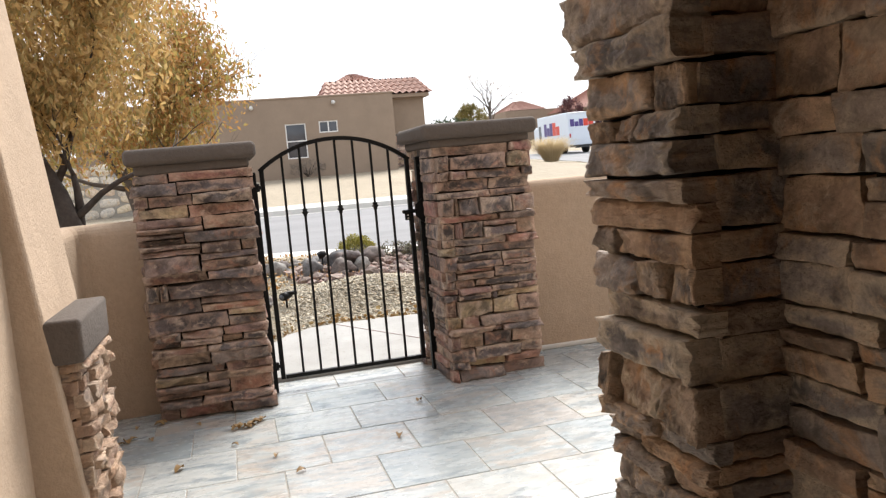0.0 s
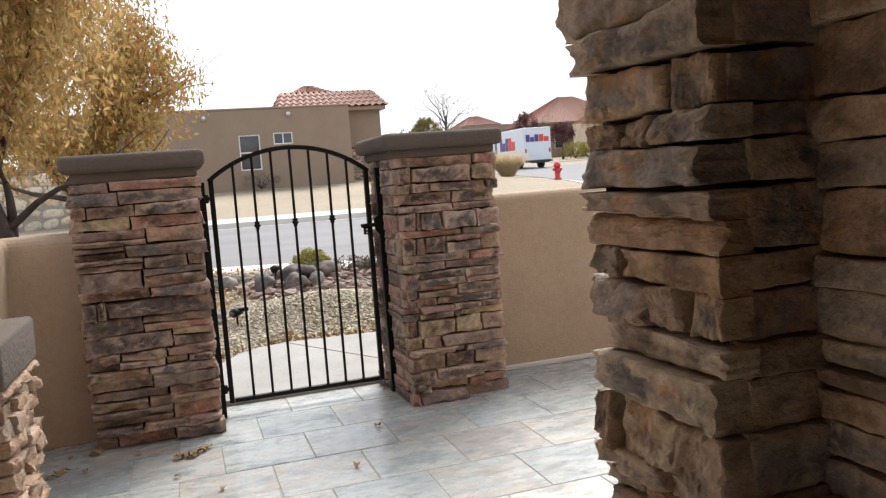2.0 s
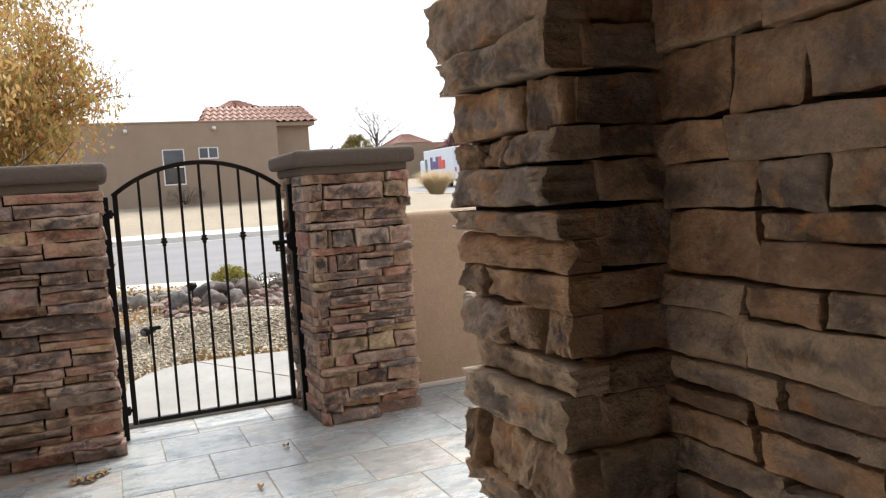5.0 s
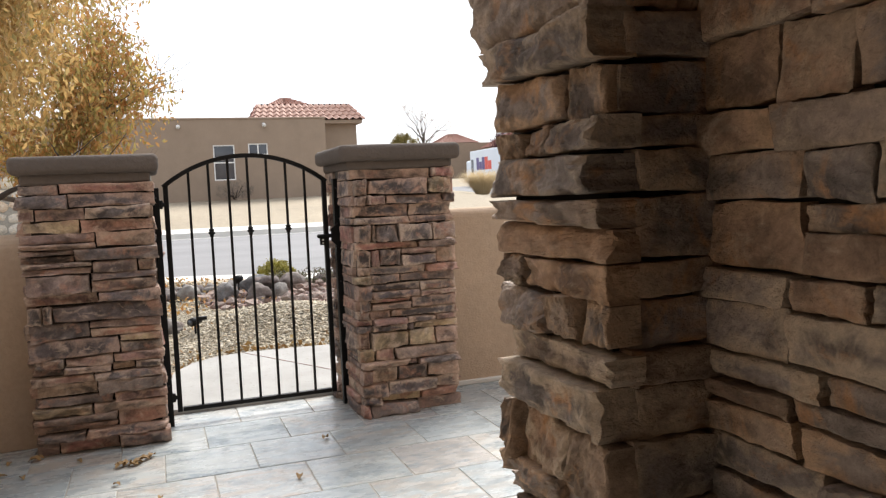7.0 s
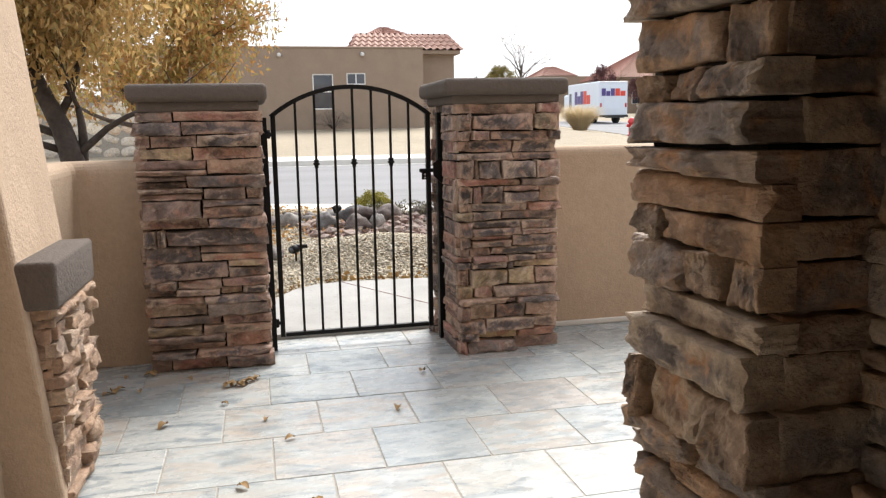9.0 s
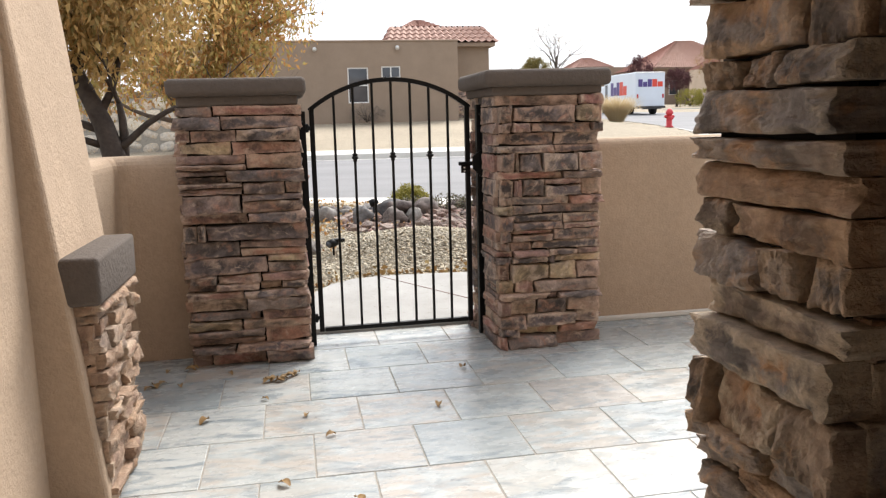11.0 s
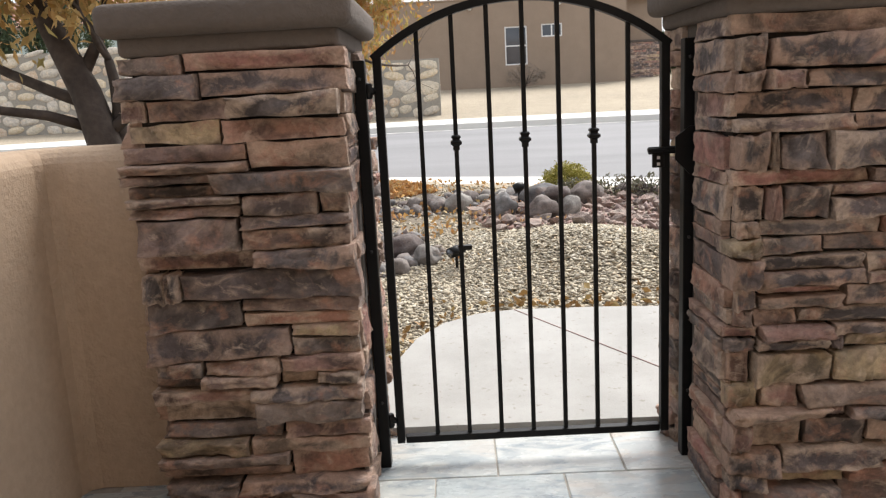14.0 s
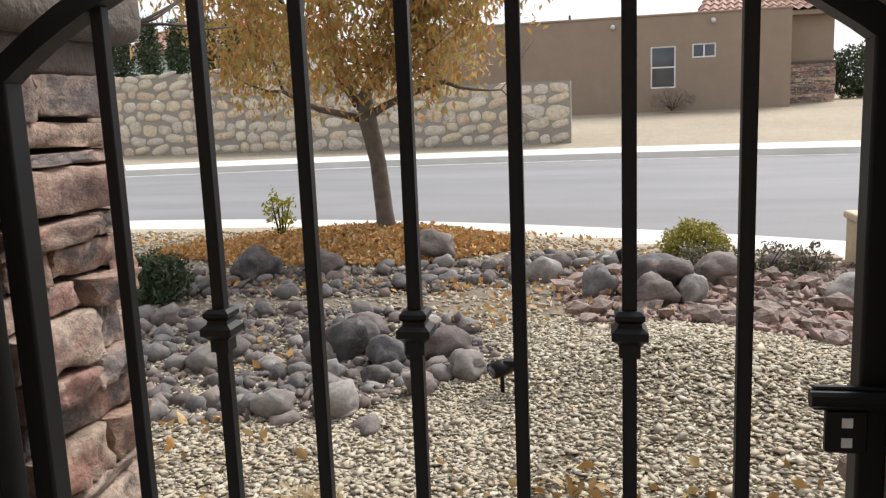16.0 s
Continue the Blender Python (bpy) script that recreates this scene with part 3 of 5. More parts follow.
def pillar(label, x0, x1, y0, y1, top, rows, seed, caps, post_east):
    """A square gate pillar of stacked ledge stone with a stepped stucco cap."""
    rng = random.Random(seed)
    p = thing("gate_pillar", label, "gate pillar", group="gate pillars")
    i = 0.045
    part("core", box_mesh("core", (x0 + i, y0 + i, 0), (x1 - i, y1 - i, top + 0.03), mortar), p)
    cx = x1 - i if post_east else x0 + i
    part("render_strip", box_mesh("render_strip", (cx - 0.012, 5.17, 0), (cx + 0.012, 5.345, top + 0.02), grey_mortar, 0.004), p, "bare grey render behind the gate post")
    part("cap", cap_mesh(*caps), p, "smooth dark brown stucco cap", pose((x0 + x1) / 2, (y0 + y1) / 2, 0))
    wx, wy = x1 - x0 - 2 * i, y1 - y0 - 2 * i
    lay_stones(p, (x0 + i, y0 + i, 0), (1, 0), rows, wx, ledge_lib, rng, (0.02, 0.092), 0.01, (0.026, 0.02) if post_east else (0.006, 0.026))
    # the gate side leaves a bare upright channel for the post
    for o, d, ys, gate_side in (((x1 - i), (0, 1), (y0 + i, y1 - i), post_east), ((x0 + i), (0, -1), (y1 - i, y0 + i), not post_east)):
        spans = [ys]
        if gate_side:
            spans = [(ys[0], 5.2), (5.325, ys[1])] if d[1] > 0 else [(ys[0], 5.325), (5.19, ys[1])]
        for a, b in spans:
            # the near quoins run on in the courses of the front
            near = min(a, b) < 5.1
            courses = [(t, f, [] if abs(b - a) < 0.3 else [0.3 + 0.1 * (k % 5)]) for k, (t, f, c) in enumerate(rows)] if near else random_rows(0.0, top, abs(b - a), rng, 0.04, 0.085, 0.12, 0.26)
            lay_stones(p, (o, a, 0), d, courses, abs(b - a), ledge_lib, rng, (0.012, 0.034) if near and gate_side else (0.02, 0.06), 0.01)
    lay_stones(p, (x1 - i, y1 - i, 0), (-1, 0), random_rows(0.0, top, wx, rng), wx, ledge_lib, rng, (0.03, 0.05))
    return p


# ---- patio and walls ----
PITCH, JOINT = 0.447, 0.0045
tile_lib = []
for k in range(6):
    bm = bmesh.new()
    e = (PITCH - JOINT) / 2
    add_box(bm, (-e, -e, -0.02), (e, e, 0.0), 0.003, 1)
    for v in bm.verts:
        if v.co.z > -0.01:
            v.co.x += 0.0012 * noise.noise((v.co.x * 9, v.co.y * 9, k)) * 2
    tile_lib.append(bm_mesh("tile", bm, slate))
patio = tagged(new("floor", box_mesh("floor", (-1.2, -2.4, -0.1), (6.2, 5.5, -0.003), grout)), "blue-grey and tan slate tile patio floor", "floor", kind="structure")


def lay_tiles():
    rng = random.Random(11)
    kx = range(-4, 14)
    for j in range(-13, 4):
        y0 = 3.794 + PITCH * j
        shift = 0.321 if j % 2 else 0.102
        for i in kx:
            x0 = shift + PITCH * i
            cx, cy = x0 + PITCH / 2, y0 + PITCH / 2
            if not (-1.2 < cx < 5.2 and -2.2 < cy < 5.52):
                continue
            part("tile", rng.choice(tile_lib), patio, m=pose(cx, cy, rng.uniform(-0.0012, 0.0012), rng.uniform(-0.12, 0.12), rng.uniform(-0.12, 0.12), rng.choice((0, 180))))


low = round_top(0.1, 1.207, 0.07, 5)
wl = tagged(new("wall_west_low", profile_wall("wall_west_low", low, [(-1.24, 3.3), (-1.24, 5.14), (-1.2, 5.23), (-1.11, 5.27), (-0.6, 5.27)], stucco)), "low tan stucco courtyard wall with a rounded top", "wall", kind="structure")
tagged(new("wall_north", profile_wall("wall_north", round_top(0.1, 1.225, 0.06, 5), [(1.5, 5.41), (9.0, 5.41)], stucco)), "low tan stucco courtyard wall with a rounded top", "wall", kind="structure")
tagged(new("baseboard", box_mesh("baseboard", (1.62, 5.285, 0.0), (8.9, 5.3105, 0.035), kerb_concrete, 0.008)), "pale concrete foot of the courtyard wall", "wall foot", kind="structure")

# the battered stucco wall and its buttress
def battered(name, x_face, y0, y1, z1, lean, label):
    bm = bmesh.new()
    add_box(bm, (-0.6, y0, 0), (0, y1, z1), 0.022, 4)
    for v in bm.verts:
        v.co.x += x_face - lean * v.co.z + 0.006 * noise.noise(v.co * 2)
    return tagged(new(name, bm_mesh(name, bm, stucco)), label, "wall", kind="structure")


battered("wall_west", -1.06, -2.5, 3.40, 2.9, 0.0, "tall battered tan stucco house wall")
battered("buttress", -0.857, 3.24, 3.92, 2.3, 0.099, "battered tan stucco buttress beside the courtyard wall")
stub = thing("stone_wainscot", "rose-tan stacked stone wainscot with a brown stucco ledge against the buttress", "wainscot", group="")
part("core", box_mesh("core", (-1.0, 3.30, 0), (-0.885, 3.82, 0.77), mortar), stub)
bm = bmesh.new()
add_box(bm, (-1.0, 3.246, 0.755), (-0.828, 3.885, 0.93), 0.018, 3)
for v in bm.verts:
    v.co += 0.005 * noise.noise_vector(v.co * 6)
part("ledge", bm_mesh("ledge", bm, cap_stucco, True), stub, "rough brown stucco ledge")
rng = random.Random(21)
lay_stones(stub, (-0.885, 3.29, 0), (0, 1), random_rows(0.0, 0.76, 0.54, rng, 0.025, 0.075, 0.08, 0.24), 0.54, rose_lib, rng, (0.015, 0.062), 0.008)
lay_stones(stub, (-0.96, 3.30, 0), (1, 0), random_rows(0.0, 0.76, 0.085, rng, 0.03, 0.08, 0.2, 0.3), 0.085, rose_lib, rng, (0.015, 0.03))

# porch: stone pier, stepped-back stone wall; roof and house behind are added unseen
pier = thing("porch_pier", "dark brown stacked stone porch pier", "pier")
part("core", box_mesh("core", (0.556, 1.285, 0), (1.5, 1.612, 2.8), mortar), pier)
PIER_ROWS = [(1.72, 1.605, []), (1.605, 1.535, []), (1.535, 1.452, [.75]), (1.452, 1.4, [.3, .62]), (1.4, 1.331, []), (1.331, 1.231, []), (1.231, 1.174, [.24]), (1.174, 1.1, [.58, .84]), (1.1, 1.043, []), (1.043, 0.96, []), (0.96, 0.857, [.14, .74]),
             (0.857, 0.81, [.6]), (0.81, 0.772, [.3]), (0.772, 0.73, [.7]), (0.73, 0.665, [.22]), (0.665, 0.61, [.55])]
rng = random.Random(31)
PIER_ROWS = random_rows(1.72, 2.8, 0.3, rng, 0.06, 0.12, 0.14, 0.4) + PIER_ROWS + random_rows(0, 0.61, 0.3, rng, 0.05, 0.1, 0.12, 0.3)
for row in PIER_ROWS:
    # each course ends a little further out or in than the next, those at the top furthest
    out = rng.uniform(0.0, 0.036) + (0.03 if row[0] > 1.54 else 0.0)
    lay_stones(pier, (0.57, 1.585, 0), (0, -1), [row], 0.3, pier_lib, rng, (0.03, 0.07), 0.01, (out, 0.03))
lay_stones(pier, (0.575, 1.285, 0), (1, 0), [(a, b, []) for a, b, c in PIER_ROWS], 0.165, porch_lib, rng, (0.03, 0.045), 0.009)
lay_stones(pier, (1.5, 1.585, 0), (-1, 0), random_rows(0, 2.8, 0.93, rng, 0.06, 0.12), 0.93, porch_lib, rng, (0.03, 0.05))
side = tagged(new("wall_east", box_mesh("wall_east", (0.745, -2.6, 0), (1.0, 1.283, 2.8), mortar)), "dark brown stacked stone porch wall", "wall", kind="structure")
# the courses beside the pier, with their joints as metres from it
WALL_ROWS = [(1.66, 1.556, [.25]), (1.556, 1.45, [.17, .3, .52]), (1.45, 1.387, [.17, .45]), (1.387, 1.317, [.22, .33, .5]), (1.317, 1.217, [.21, .44]), (1.217, 1.168, [.19, .32, .5]), (1.168, 1.09, [.185, .43]), (1.09, 1.046, [.245, .55]),
             (1.046, 1.012, [.19, .36]), (1.012, 0.957, [.2, .4]), (0.957, 0.84, [.25, .34, .6]), (0.84, 0.783, [.2, .45])]
WALL_ROWS = random_rows(1.66, 2.8, 0.9, rng, 0.06, 0.12, 0.14, 0.3) + WALL_ROWS + random_rows(0, 0.783, 0.6, rng, 0.05, 0.12, 0.14, 0.3)
for k, (top, bottom, cuts) in enumerate(WALL_ROWS):
    cuts = list(cuts)
    x = (cuts[-1] if cuts else 0.1) + rng.uniform(0.12, 0.3)
    while x < 3.7:
        cuts.append(x)
        x += rng.uniform(0.12, 0.36)
    lay_stones(side, (0.745, 1.27, 0), (0, -1), [(top, bottom, [c / 3.85 for c in cuts])], 3.85, porch_lib, rng, (0.03, 0.055), 0.008)
# unseen block, sized to hold sky light off the porch stones
tagged(new("ceiling", box_mesh("ceiling", (-1.9, -2.6, 2.36), (2.6, 1.4, 4.6), unseen_porch_brown)), "unseen dark brown porch roof block added to cut the sky light", "ceiling", kind="structure")
# unseen too, made high to block the southern sky
tagged(new("wall_south", box_mesh("wall_south", (-3.0, -2.8, 0), (1.5, -2.6, 5.0), unseen_porch_brown)), "unseen dark brown wall added behind the porch to block the sky", "wall", kind="structure")
# unseen mass, placed and raised to darken faces that look south
tagged(new("wall_house", box_mesh("wall_house", (1.5, -2.8, 0), (9.0, 1.4, 5.0), stucco)), "unseen tan stucco house mass added to shade the courtyard from the south", "wall", kind="structure")

pillar("stacked brown ledge stone gate pillar on the hinge side of the gate", -0.78, -0.08, 4.955, 5.62, 1.475, rows_between(0.0, 1.475, 203, 1062, LEFT_ROWS), 41, (0.375, 1.47, 1.525, 1.625), True)
pillar("stacked brown ledge stone gate pillar on the latch side of the gate", 0.985, 1.66, 4.855, 5.53, 1.5, rows_between(0.0, 1.5, 178, 1035, RIGHT_ROWS), 42, (0.38, 1.495, 1.545, 1.645), False)


# ---- gate ----
GX0, GX1, GY, GB, GS, GT = -0.036, 0.951, 5.275, 0.078, 1.443, 1.62
gate = thing("iron_gate", "black powder-coated iron garden gate with an arched top, shut", "gate")
gate.matrix_basis = Matrix.Translation((0.461, 5.283, 0)) @ Matrix.Rotation(radians(0.9), 4, "Z") @ Matrix.Translation((-0.461, -5.275, 0))
half, sag = (GX1 - GX0) / 2, GT - GS
RAD = (half * half + sag * sag) / (2 * sag)
mid = (GX0 + GX1) / 2


def arch_z(x):
    return GT - RAD + math.sqrt(RAD * RAD - (x - mid) ** 2)


for x in (GX0, GX1 - 0.029):
    part("stile", box_mesh("stile", (x, GY - 0.016, GB), (x + 0.029, GY + 0.016, arch_z(x + 0.0145) - 0.004), iron, 0.003), gate)
part("bottom_rail", box_mesh("bottom_rail", (GX0 + 0.032, GY - 0.016, GB), (GX1 - 0.032, GY + 0.016, GB + 0.026), iron, 0.003), gate)
vs, fs, N = [], [], 28
for k in range(N + 1):
    x = GX0 + (GX1 - GX0) * k / N
    d = Vector((x - mid, 0, arch_z(x) - (GT - RAD))).normalized()
    for dy, r in ((-0.016, -0.013), (0.016, -0.013), (0.016, 0.013), (-0.016, 0.013)):
        vs.append((x + d.x * r, GY + dy, arch_z(x) + d.z * r))
for k in range(N):
    fs += [(4 * k + j, 4 * k + (j + 1) % 4, 4 * k + 4 + (j + 1) % 4, 4 * k + 4 + j) for j in range(4)]
fs += [(3, 2, 1, 0), (4 * N, 4 * N + 1, 4 * N + 2, 4 * N + 3)]
part("arched_rail", mesh_of("arched_rail", vs, fs, iron), gate)
bm = bmesh.new()
rings = [[bm.verts.new((sx * k, sy * k, z)) for sx, sy in ((-1, -1), (1, -1), (1, 1), (-1, 1))]
         for z, k in ((-0.026, 0.011), (-0.012, 0.011), (-0.009, 0.014), (-0.005, 0.019), (0.003, 0.019), (0.008, 0.013), (0.012, 0.012), (0.016, 0.0155), (0.021, 0.0155), (0.025, 0.011))]
for a, b in zip(rings, rings[1:]):
    for k in range(4):
        bm.faces.new((a[k], a[(k + 1) % 4], b[(k + 1) % 4], b[k]))
bm.faces.new(rings[0][::-1]), bm.faces.new(rings[-1])
collar = bm_mesh("collar", bm, iron)
for k in range(1, 8):
    x = 0.463 + 0.1168 * (k - 4)
    bar = part("bar", box_mesh("bar", (x - 0.0075, GY - 0.0075, GB + 0.026), (x + 0.0075, GY + 0.0075, arch_z(x) - 0.011), iron, 0.0012, 1), gate)
    if k in (2, 4, 6):
        part("collar", collar, bar, m=pose(x, GY, 1.155))
bm = bmesh.new()
add_box(bm, (GX1 - 0.075, GY - 0.026, 1.082), (GX1 + 0.02, GY - 0.016, 1.107), 0.002, 1)
add_box(bm, (GX1 - 0.062, GY - 0.026, 1.037), (GX1 - 0.022, GY - 0.016, 1.083), 0.002, 1)
add_tube(bm, [(GX1 - 0.08, GY - 0.034, 1.097), (GX1 + 0.06, GY - 0.034, 1.097)], [0.0085] * 2, 10)
latch = part("latch", bm_mesh("latch", bm, iron), gate)
hole = plain("bare_steel", (0.6, 0.6, 0.6), 0.4, 0.3)
for z in (1.049, 1.07):
    part("slot", box_mesh("slot", (GX1 - 0.047, GY - 0.0275, z - 0.005), (GX1 - 0.037, GY - 0.0255, z + 0.005), hole), latch, "bright bare square hole")
for z in (1.34, 0.17):
    bm = bmesh.new()
    add_tube(bm, [(GX0 - 0.035, GY - 0.015, z + 0.022), (GX0 - 0.024, GY - 0.017, z + 0.016), (GX0 - 0.012, GY - 0.016, z), (GX0 + 0.003, GY - 0.01, z - 0.002)], [0.012, 0.014, 0.014, 0.012], 8)
    add_tube(bm, [(GX0 - 0.02, GY - 0.016, z - 0.026), (GX0 - 0.02, GY - 0.016, z - 0.02), (GX0 - 0.02, GY - 0.016, z + 0.02), (GX0 - 0.02, GY - 0.016, z + 0.026)], [0.011, 0.015, 0.015, 0.011], 10)
    add_box(bm, (GX0 - 0.056, GY - 0.026, z + 0.008), (GX0 - 0.024, GY - 0.018, z + 0.034), 0.002, 1)
    part("hinge", bm_mesh("hinge", bm, iron, True), gate)


def gate_post(label, x0, x1, z1, plate, shift):
    p = thing("gate_post", label, "gate post", (0, shift, 0), "gate posts")
    part("tube", box_mesh("tube", (x0, GY - 0.024, 0.0), (x1, GY + 0.024, z1), iron, 0.003), p)
    for z in (0.25, 0.8, z1 - 0.06):
        part("bolt", tube_mesh("bolt", [((x0 + x1) / 2, GY - 0.023, z), ((x0 + x1) / 2, GY - 0.029, z)], 0.006, dark_metal, 8), p)
    if plate:
        bm = bmesh.new()
        pts = [(0.006, 0.075), (0.03, 0.075), (0.03, -0.085), (0.006, -0.085), (-0.042, -0.035), (-0.042, 0.04)]
        a = [bm.verts.new((x0 + 0.012 + u, GY - 0.033, 1.1 + v)) for u, v in pts]
        b = [bm.verts.new((x0 + 0.012 + u, GY - 0.024, 1.1 + v)) for u, v in pts]
        bm.faces.new(a), bm.faces.new(b[::-1])
        for i in range(6):
            bm.faces.new((a[i], b[i], b[(i + 1) % 6], a[(i + 1) % 6]))
        part("strike_plate", bm_mesh("strike_plate", bm, iron), p)


gate_post("black square iron hinge post bolted to the pillar", -0.098, -0.06, 1.44, False, -0.02)
gate_post("black square iron latch post with a strike plate", 0.984, 1.022, 1.457, True, -0.025)


# ---- trees ----
def leaf_cloud(name, centers, per, spread, size, material, rng, droop=0.6, aspect=0.38):
    """Leaves hung round clump centres: folded four-cornered blades."""
    n = len(centers) * per
    c = np.repeat(np.array(centers), per, axis=0) + rng.normal(0, 1, (n, 3)) * np.array(spread)
    d = rng.normal(0, 1, (n, 3)) * (1 - droop * 0.6)
    d[:, 2] -= droop * 1.6
    d /= np.linalg.norm(d, axis=1)[:, None]
    s = rng.normal(0, 1, (n, 3))
    s -= (s * d).sum(1)[:, None] * d
    s /= np.linalg.norm(s, axis=1)[:, None]
    nn = np.cross(d, s)
    L = size * rng.uniform(0.6, 1.3, n)[:, None]
    tip, root = c + d * L * 0.5, c - d * L * 0.5
    l = c + s * L * aspect * 0.5 + nn * L * 0.1 - d * L * 0.05
    r = c - s * L * aspect * 0.5 + nn * L * 0.1 - d * L * 0.05
    verts = np.stack([root, l, tip, r], axis=1).reshape(-1, 3)
    me = bpy.data.meshes.new(name)
    me.vertices.add(4 * n), me.loops.add(6 * n), me.polygons.add(2 * n)
    me.vertices.foreach_set("co", verts.astype(np.float32).ravel())
    i = np.arange(n) * 4
    loops = np.stack([i, i + 1, i + 2, i, i + 2, i + 3], axis=1)
    me.loops.foreach_set("vertex_index", loops.astype(np.int32).ravel())
    me.polygons.foreach_set("loop_start", (np.arange(2 * n) * 3).astype(np.int32))
    me.materials.append(material)
    me.update(calc_edges=True)
    me.validate()
    return me


def limbs(bm, start, direction, length, radius, depth, rng, ends, up=0.25, split=(2, 3)):
    """Tapered, bending limbs that fork; gathers the twig ends."""
    pts, radii, p, d = [Vector(start)], [radius], Vector(start), Vector(direction).normalized()
    for k in range(4):
        d = (d + Vector([rng.gauss(0, 0.13) for _ in range(3)]) + Vector((0, 0, up * 0.12))).normalized()
        p = p + d * length / 4
        pts.append(p.copy()), radii.append(radius * (1 - 0.13 * (k + 1)))
        if depth <= 2:
            ends.append(p.copy())
    add_tube(bm, pts, radii, 7 if radius > 0.02 else 4)
    if depth > 0:
        for _ in range(rng.randint(*split)):
            s = (d + Vector([rng.gauss(0, 0.55), rng.gauss(0, 0.55), rng.gauss(0.05, 0.35)])).normalized()
            limbs(bm, p, s, length * rng.uniform(0.62, 0.85), radius * 0.42, depth - 1, rng, ends, up, split)


def crown_points(n, centre, radii, rng, low, hollow=0.55, lumps=0.22):
    """Clump centres filling an uneven, round crown, denser towards its outside."""
    out = []
    while len(out) < n:
        v = rng.normal(0, 1, 3)
        v /= np.linalg.norm(v)
        r = (hollow + (1 - hollow) * rng.random() ** 0.6) * (1 + lumps * noise.noise(Vector(v * 2.2) + Vector(centre)))
        p = np.array(centre) + v * np.array(radii) * r
        if p[2] > low + 0.25 * noise.noise(Vector((p[0] * 1.3, p[1] * 1.3, 5.0))):
            out.append(p)
    return out


def tree(label, base, trunk, arms, crown, clumps, per, leaf, seed, mat_bark, mat_leaf, group="garden trees", right=99.0):
    rng, nrng = random.Random(seed), np.random.default_rng(seed)
    t = thing("tree", label, "tree", base, group)
    bm = bmesh.new()
    add_tube(bm, *trunk, 12)
    ends = []
    for start, direction, length, radius, depth in arms:
        limbs(bm, start, direction, length, radius, depth, rng, ends)
    part("trunk", bm_mesh("trunk", bm, mat_bark, True), t)
    pts = crown_points(clumps, *crown[:2], nrng, crown[2])
    inside = lambda e: sum(((e[k] - crown[0][k]) / crown[1][k]) ** 2 for k in range(3)) < 1.0
    pts = [p for p in pts + [np.array(e) for e in ends if e.z > crown[2] and inside(e)] if p[0] < right + 0.15 * noise.noise(Vector(p) * 2)]
    part("crown", leaf_cloud("crown", pts, per, (0.1, 0.1, 0.15), leaf, mat_leaf, nrng), t)
    return t


tree("autumn tree with golden-brown drooping leaves behind the courtyard wall", (-1.36, 6.1, 0.0),
     ([(0.06, 0, -0.1), (0.05, 0, 0.8), (0.04, 0, 1.15), (-0.02, 0.0, 1.4), (-0.15, 0.0, 1.72), (-0.36, 0, 2.07)], [0.095, 0.082, 0.078, 0.066, 0.05, 0.04]),
     [((-0.34, 0, 2.02), (-0.45, 0.05, 1), 0.7, 0.036, 3), ((-0.04, 0, 1.45), (0.4, 0.15, 1), 0.75, 0.03, 3), ((-0.02, 0.02, 1.35), (-1, 0.2, 0.45), 0.8, 0.03, 3), ((0.08, 0.03, 1.12), (0.3, 0.1, 1), 0.42, 0.042, 3), ((0.03, 0.0, 1.2), (0.9, 0.1, 0.9), 0.6, 0.03, 2), ((-0.1, 0, 1.62), (-0.8, -0.3, 0.9), 0.8, 0.03, 3), ((-0.15, 0.0, 1.72), (0.1, 0.4, 1), 0.8, 0.036, 3), ((-0.02, 0, 1.25), (-0.9, -0.2, 0.35), 0.7, 0.026, 2)],
     ((-0.5, 0.5, 3.1), (1.35, 1.45, 1.5), 1.88), 760, 40, 0.066, 51, bark, leaf_gold, right=0.84)
tree("young autumn tree with orange-brown leaves in a bed of fallen leaves", (-1.5, 11.85, 0.3),
     ([(0.12, 0, -0.15), (0.09, 0, 0.2), (0.05, 0, 0.7), (-0.03, 0, 1.1), (-0.05, 0, 1.35)], [0.11, 0.085, 0.078, 0.088, 0.062]),
     [((-0.1, 0, 1.12), (-1, 0.1, 0.25), 0.9, 0.04, 2), ((-0.1, 0, 1.1), (1, 0.0, 0.6), 0.9, 0.045, 3), ((-0.12, 0, 1.25), (-0.3, 0.1, 1), 0.95, 0.05, 3), ((-0.12, 0, 1.25), (0.25, 0.2, 1), 1.0, 0.05, 3), ((-0.12, 0, 1.25), (-0.5, -0.3, 1), 0.9, 0.04, 3), ((-0.1, 0, 1.2), (0.4, -0.4, 0.9), 0.9, 0.04, 3)],
     ((-0.3, 0.3, 2.75), (1.82, 1.9, 1.75), 1.4), 470, 34, 0.085, 52, pale_bark, leaf_rust)


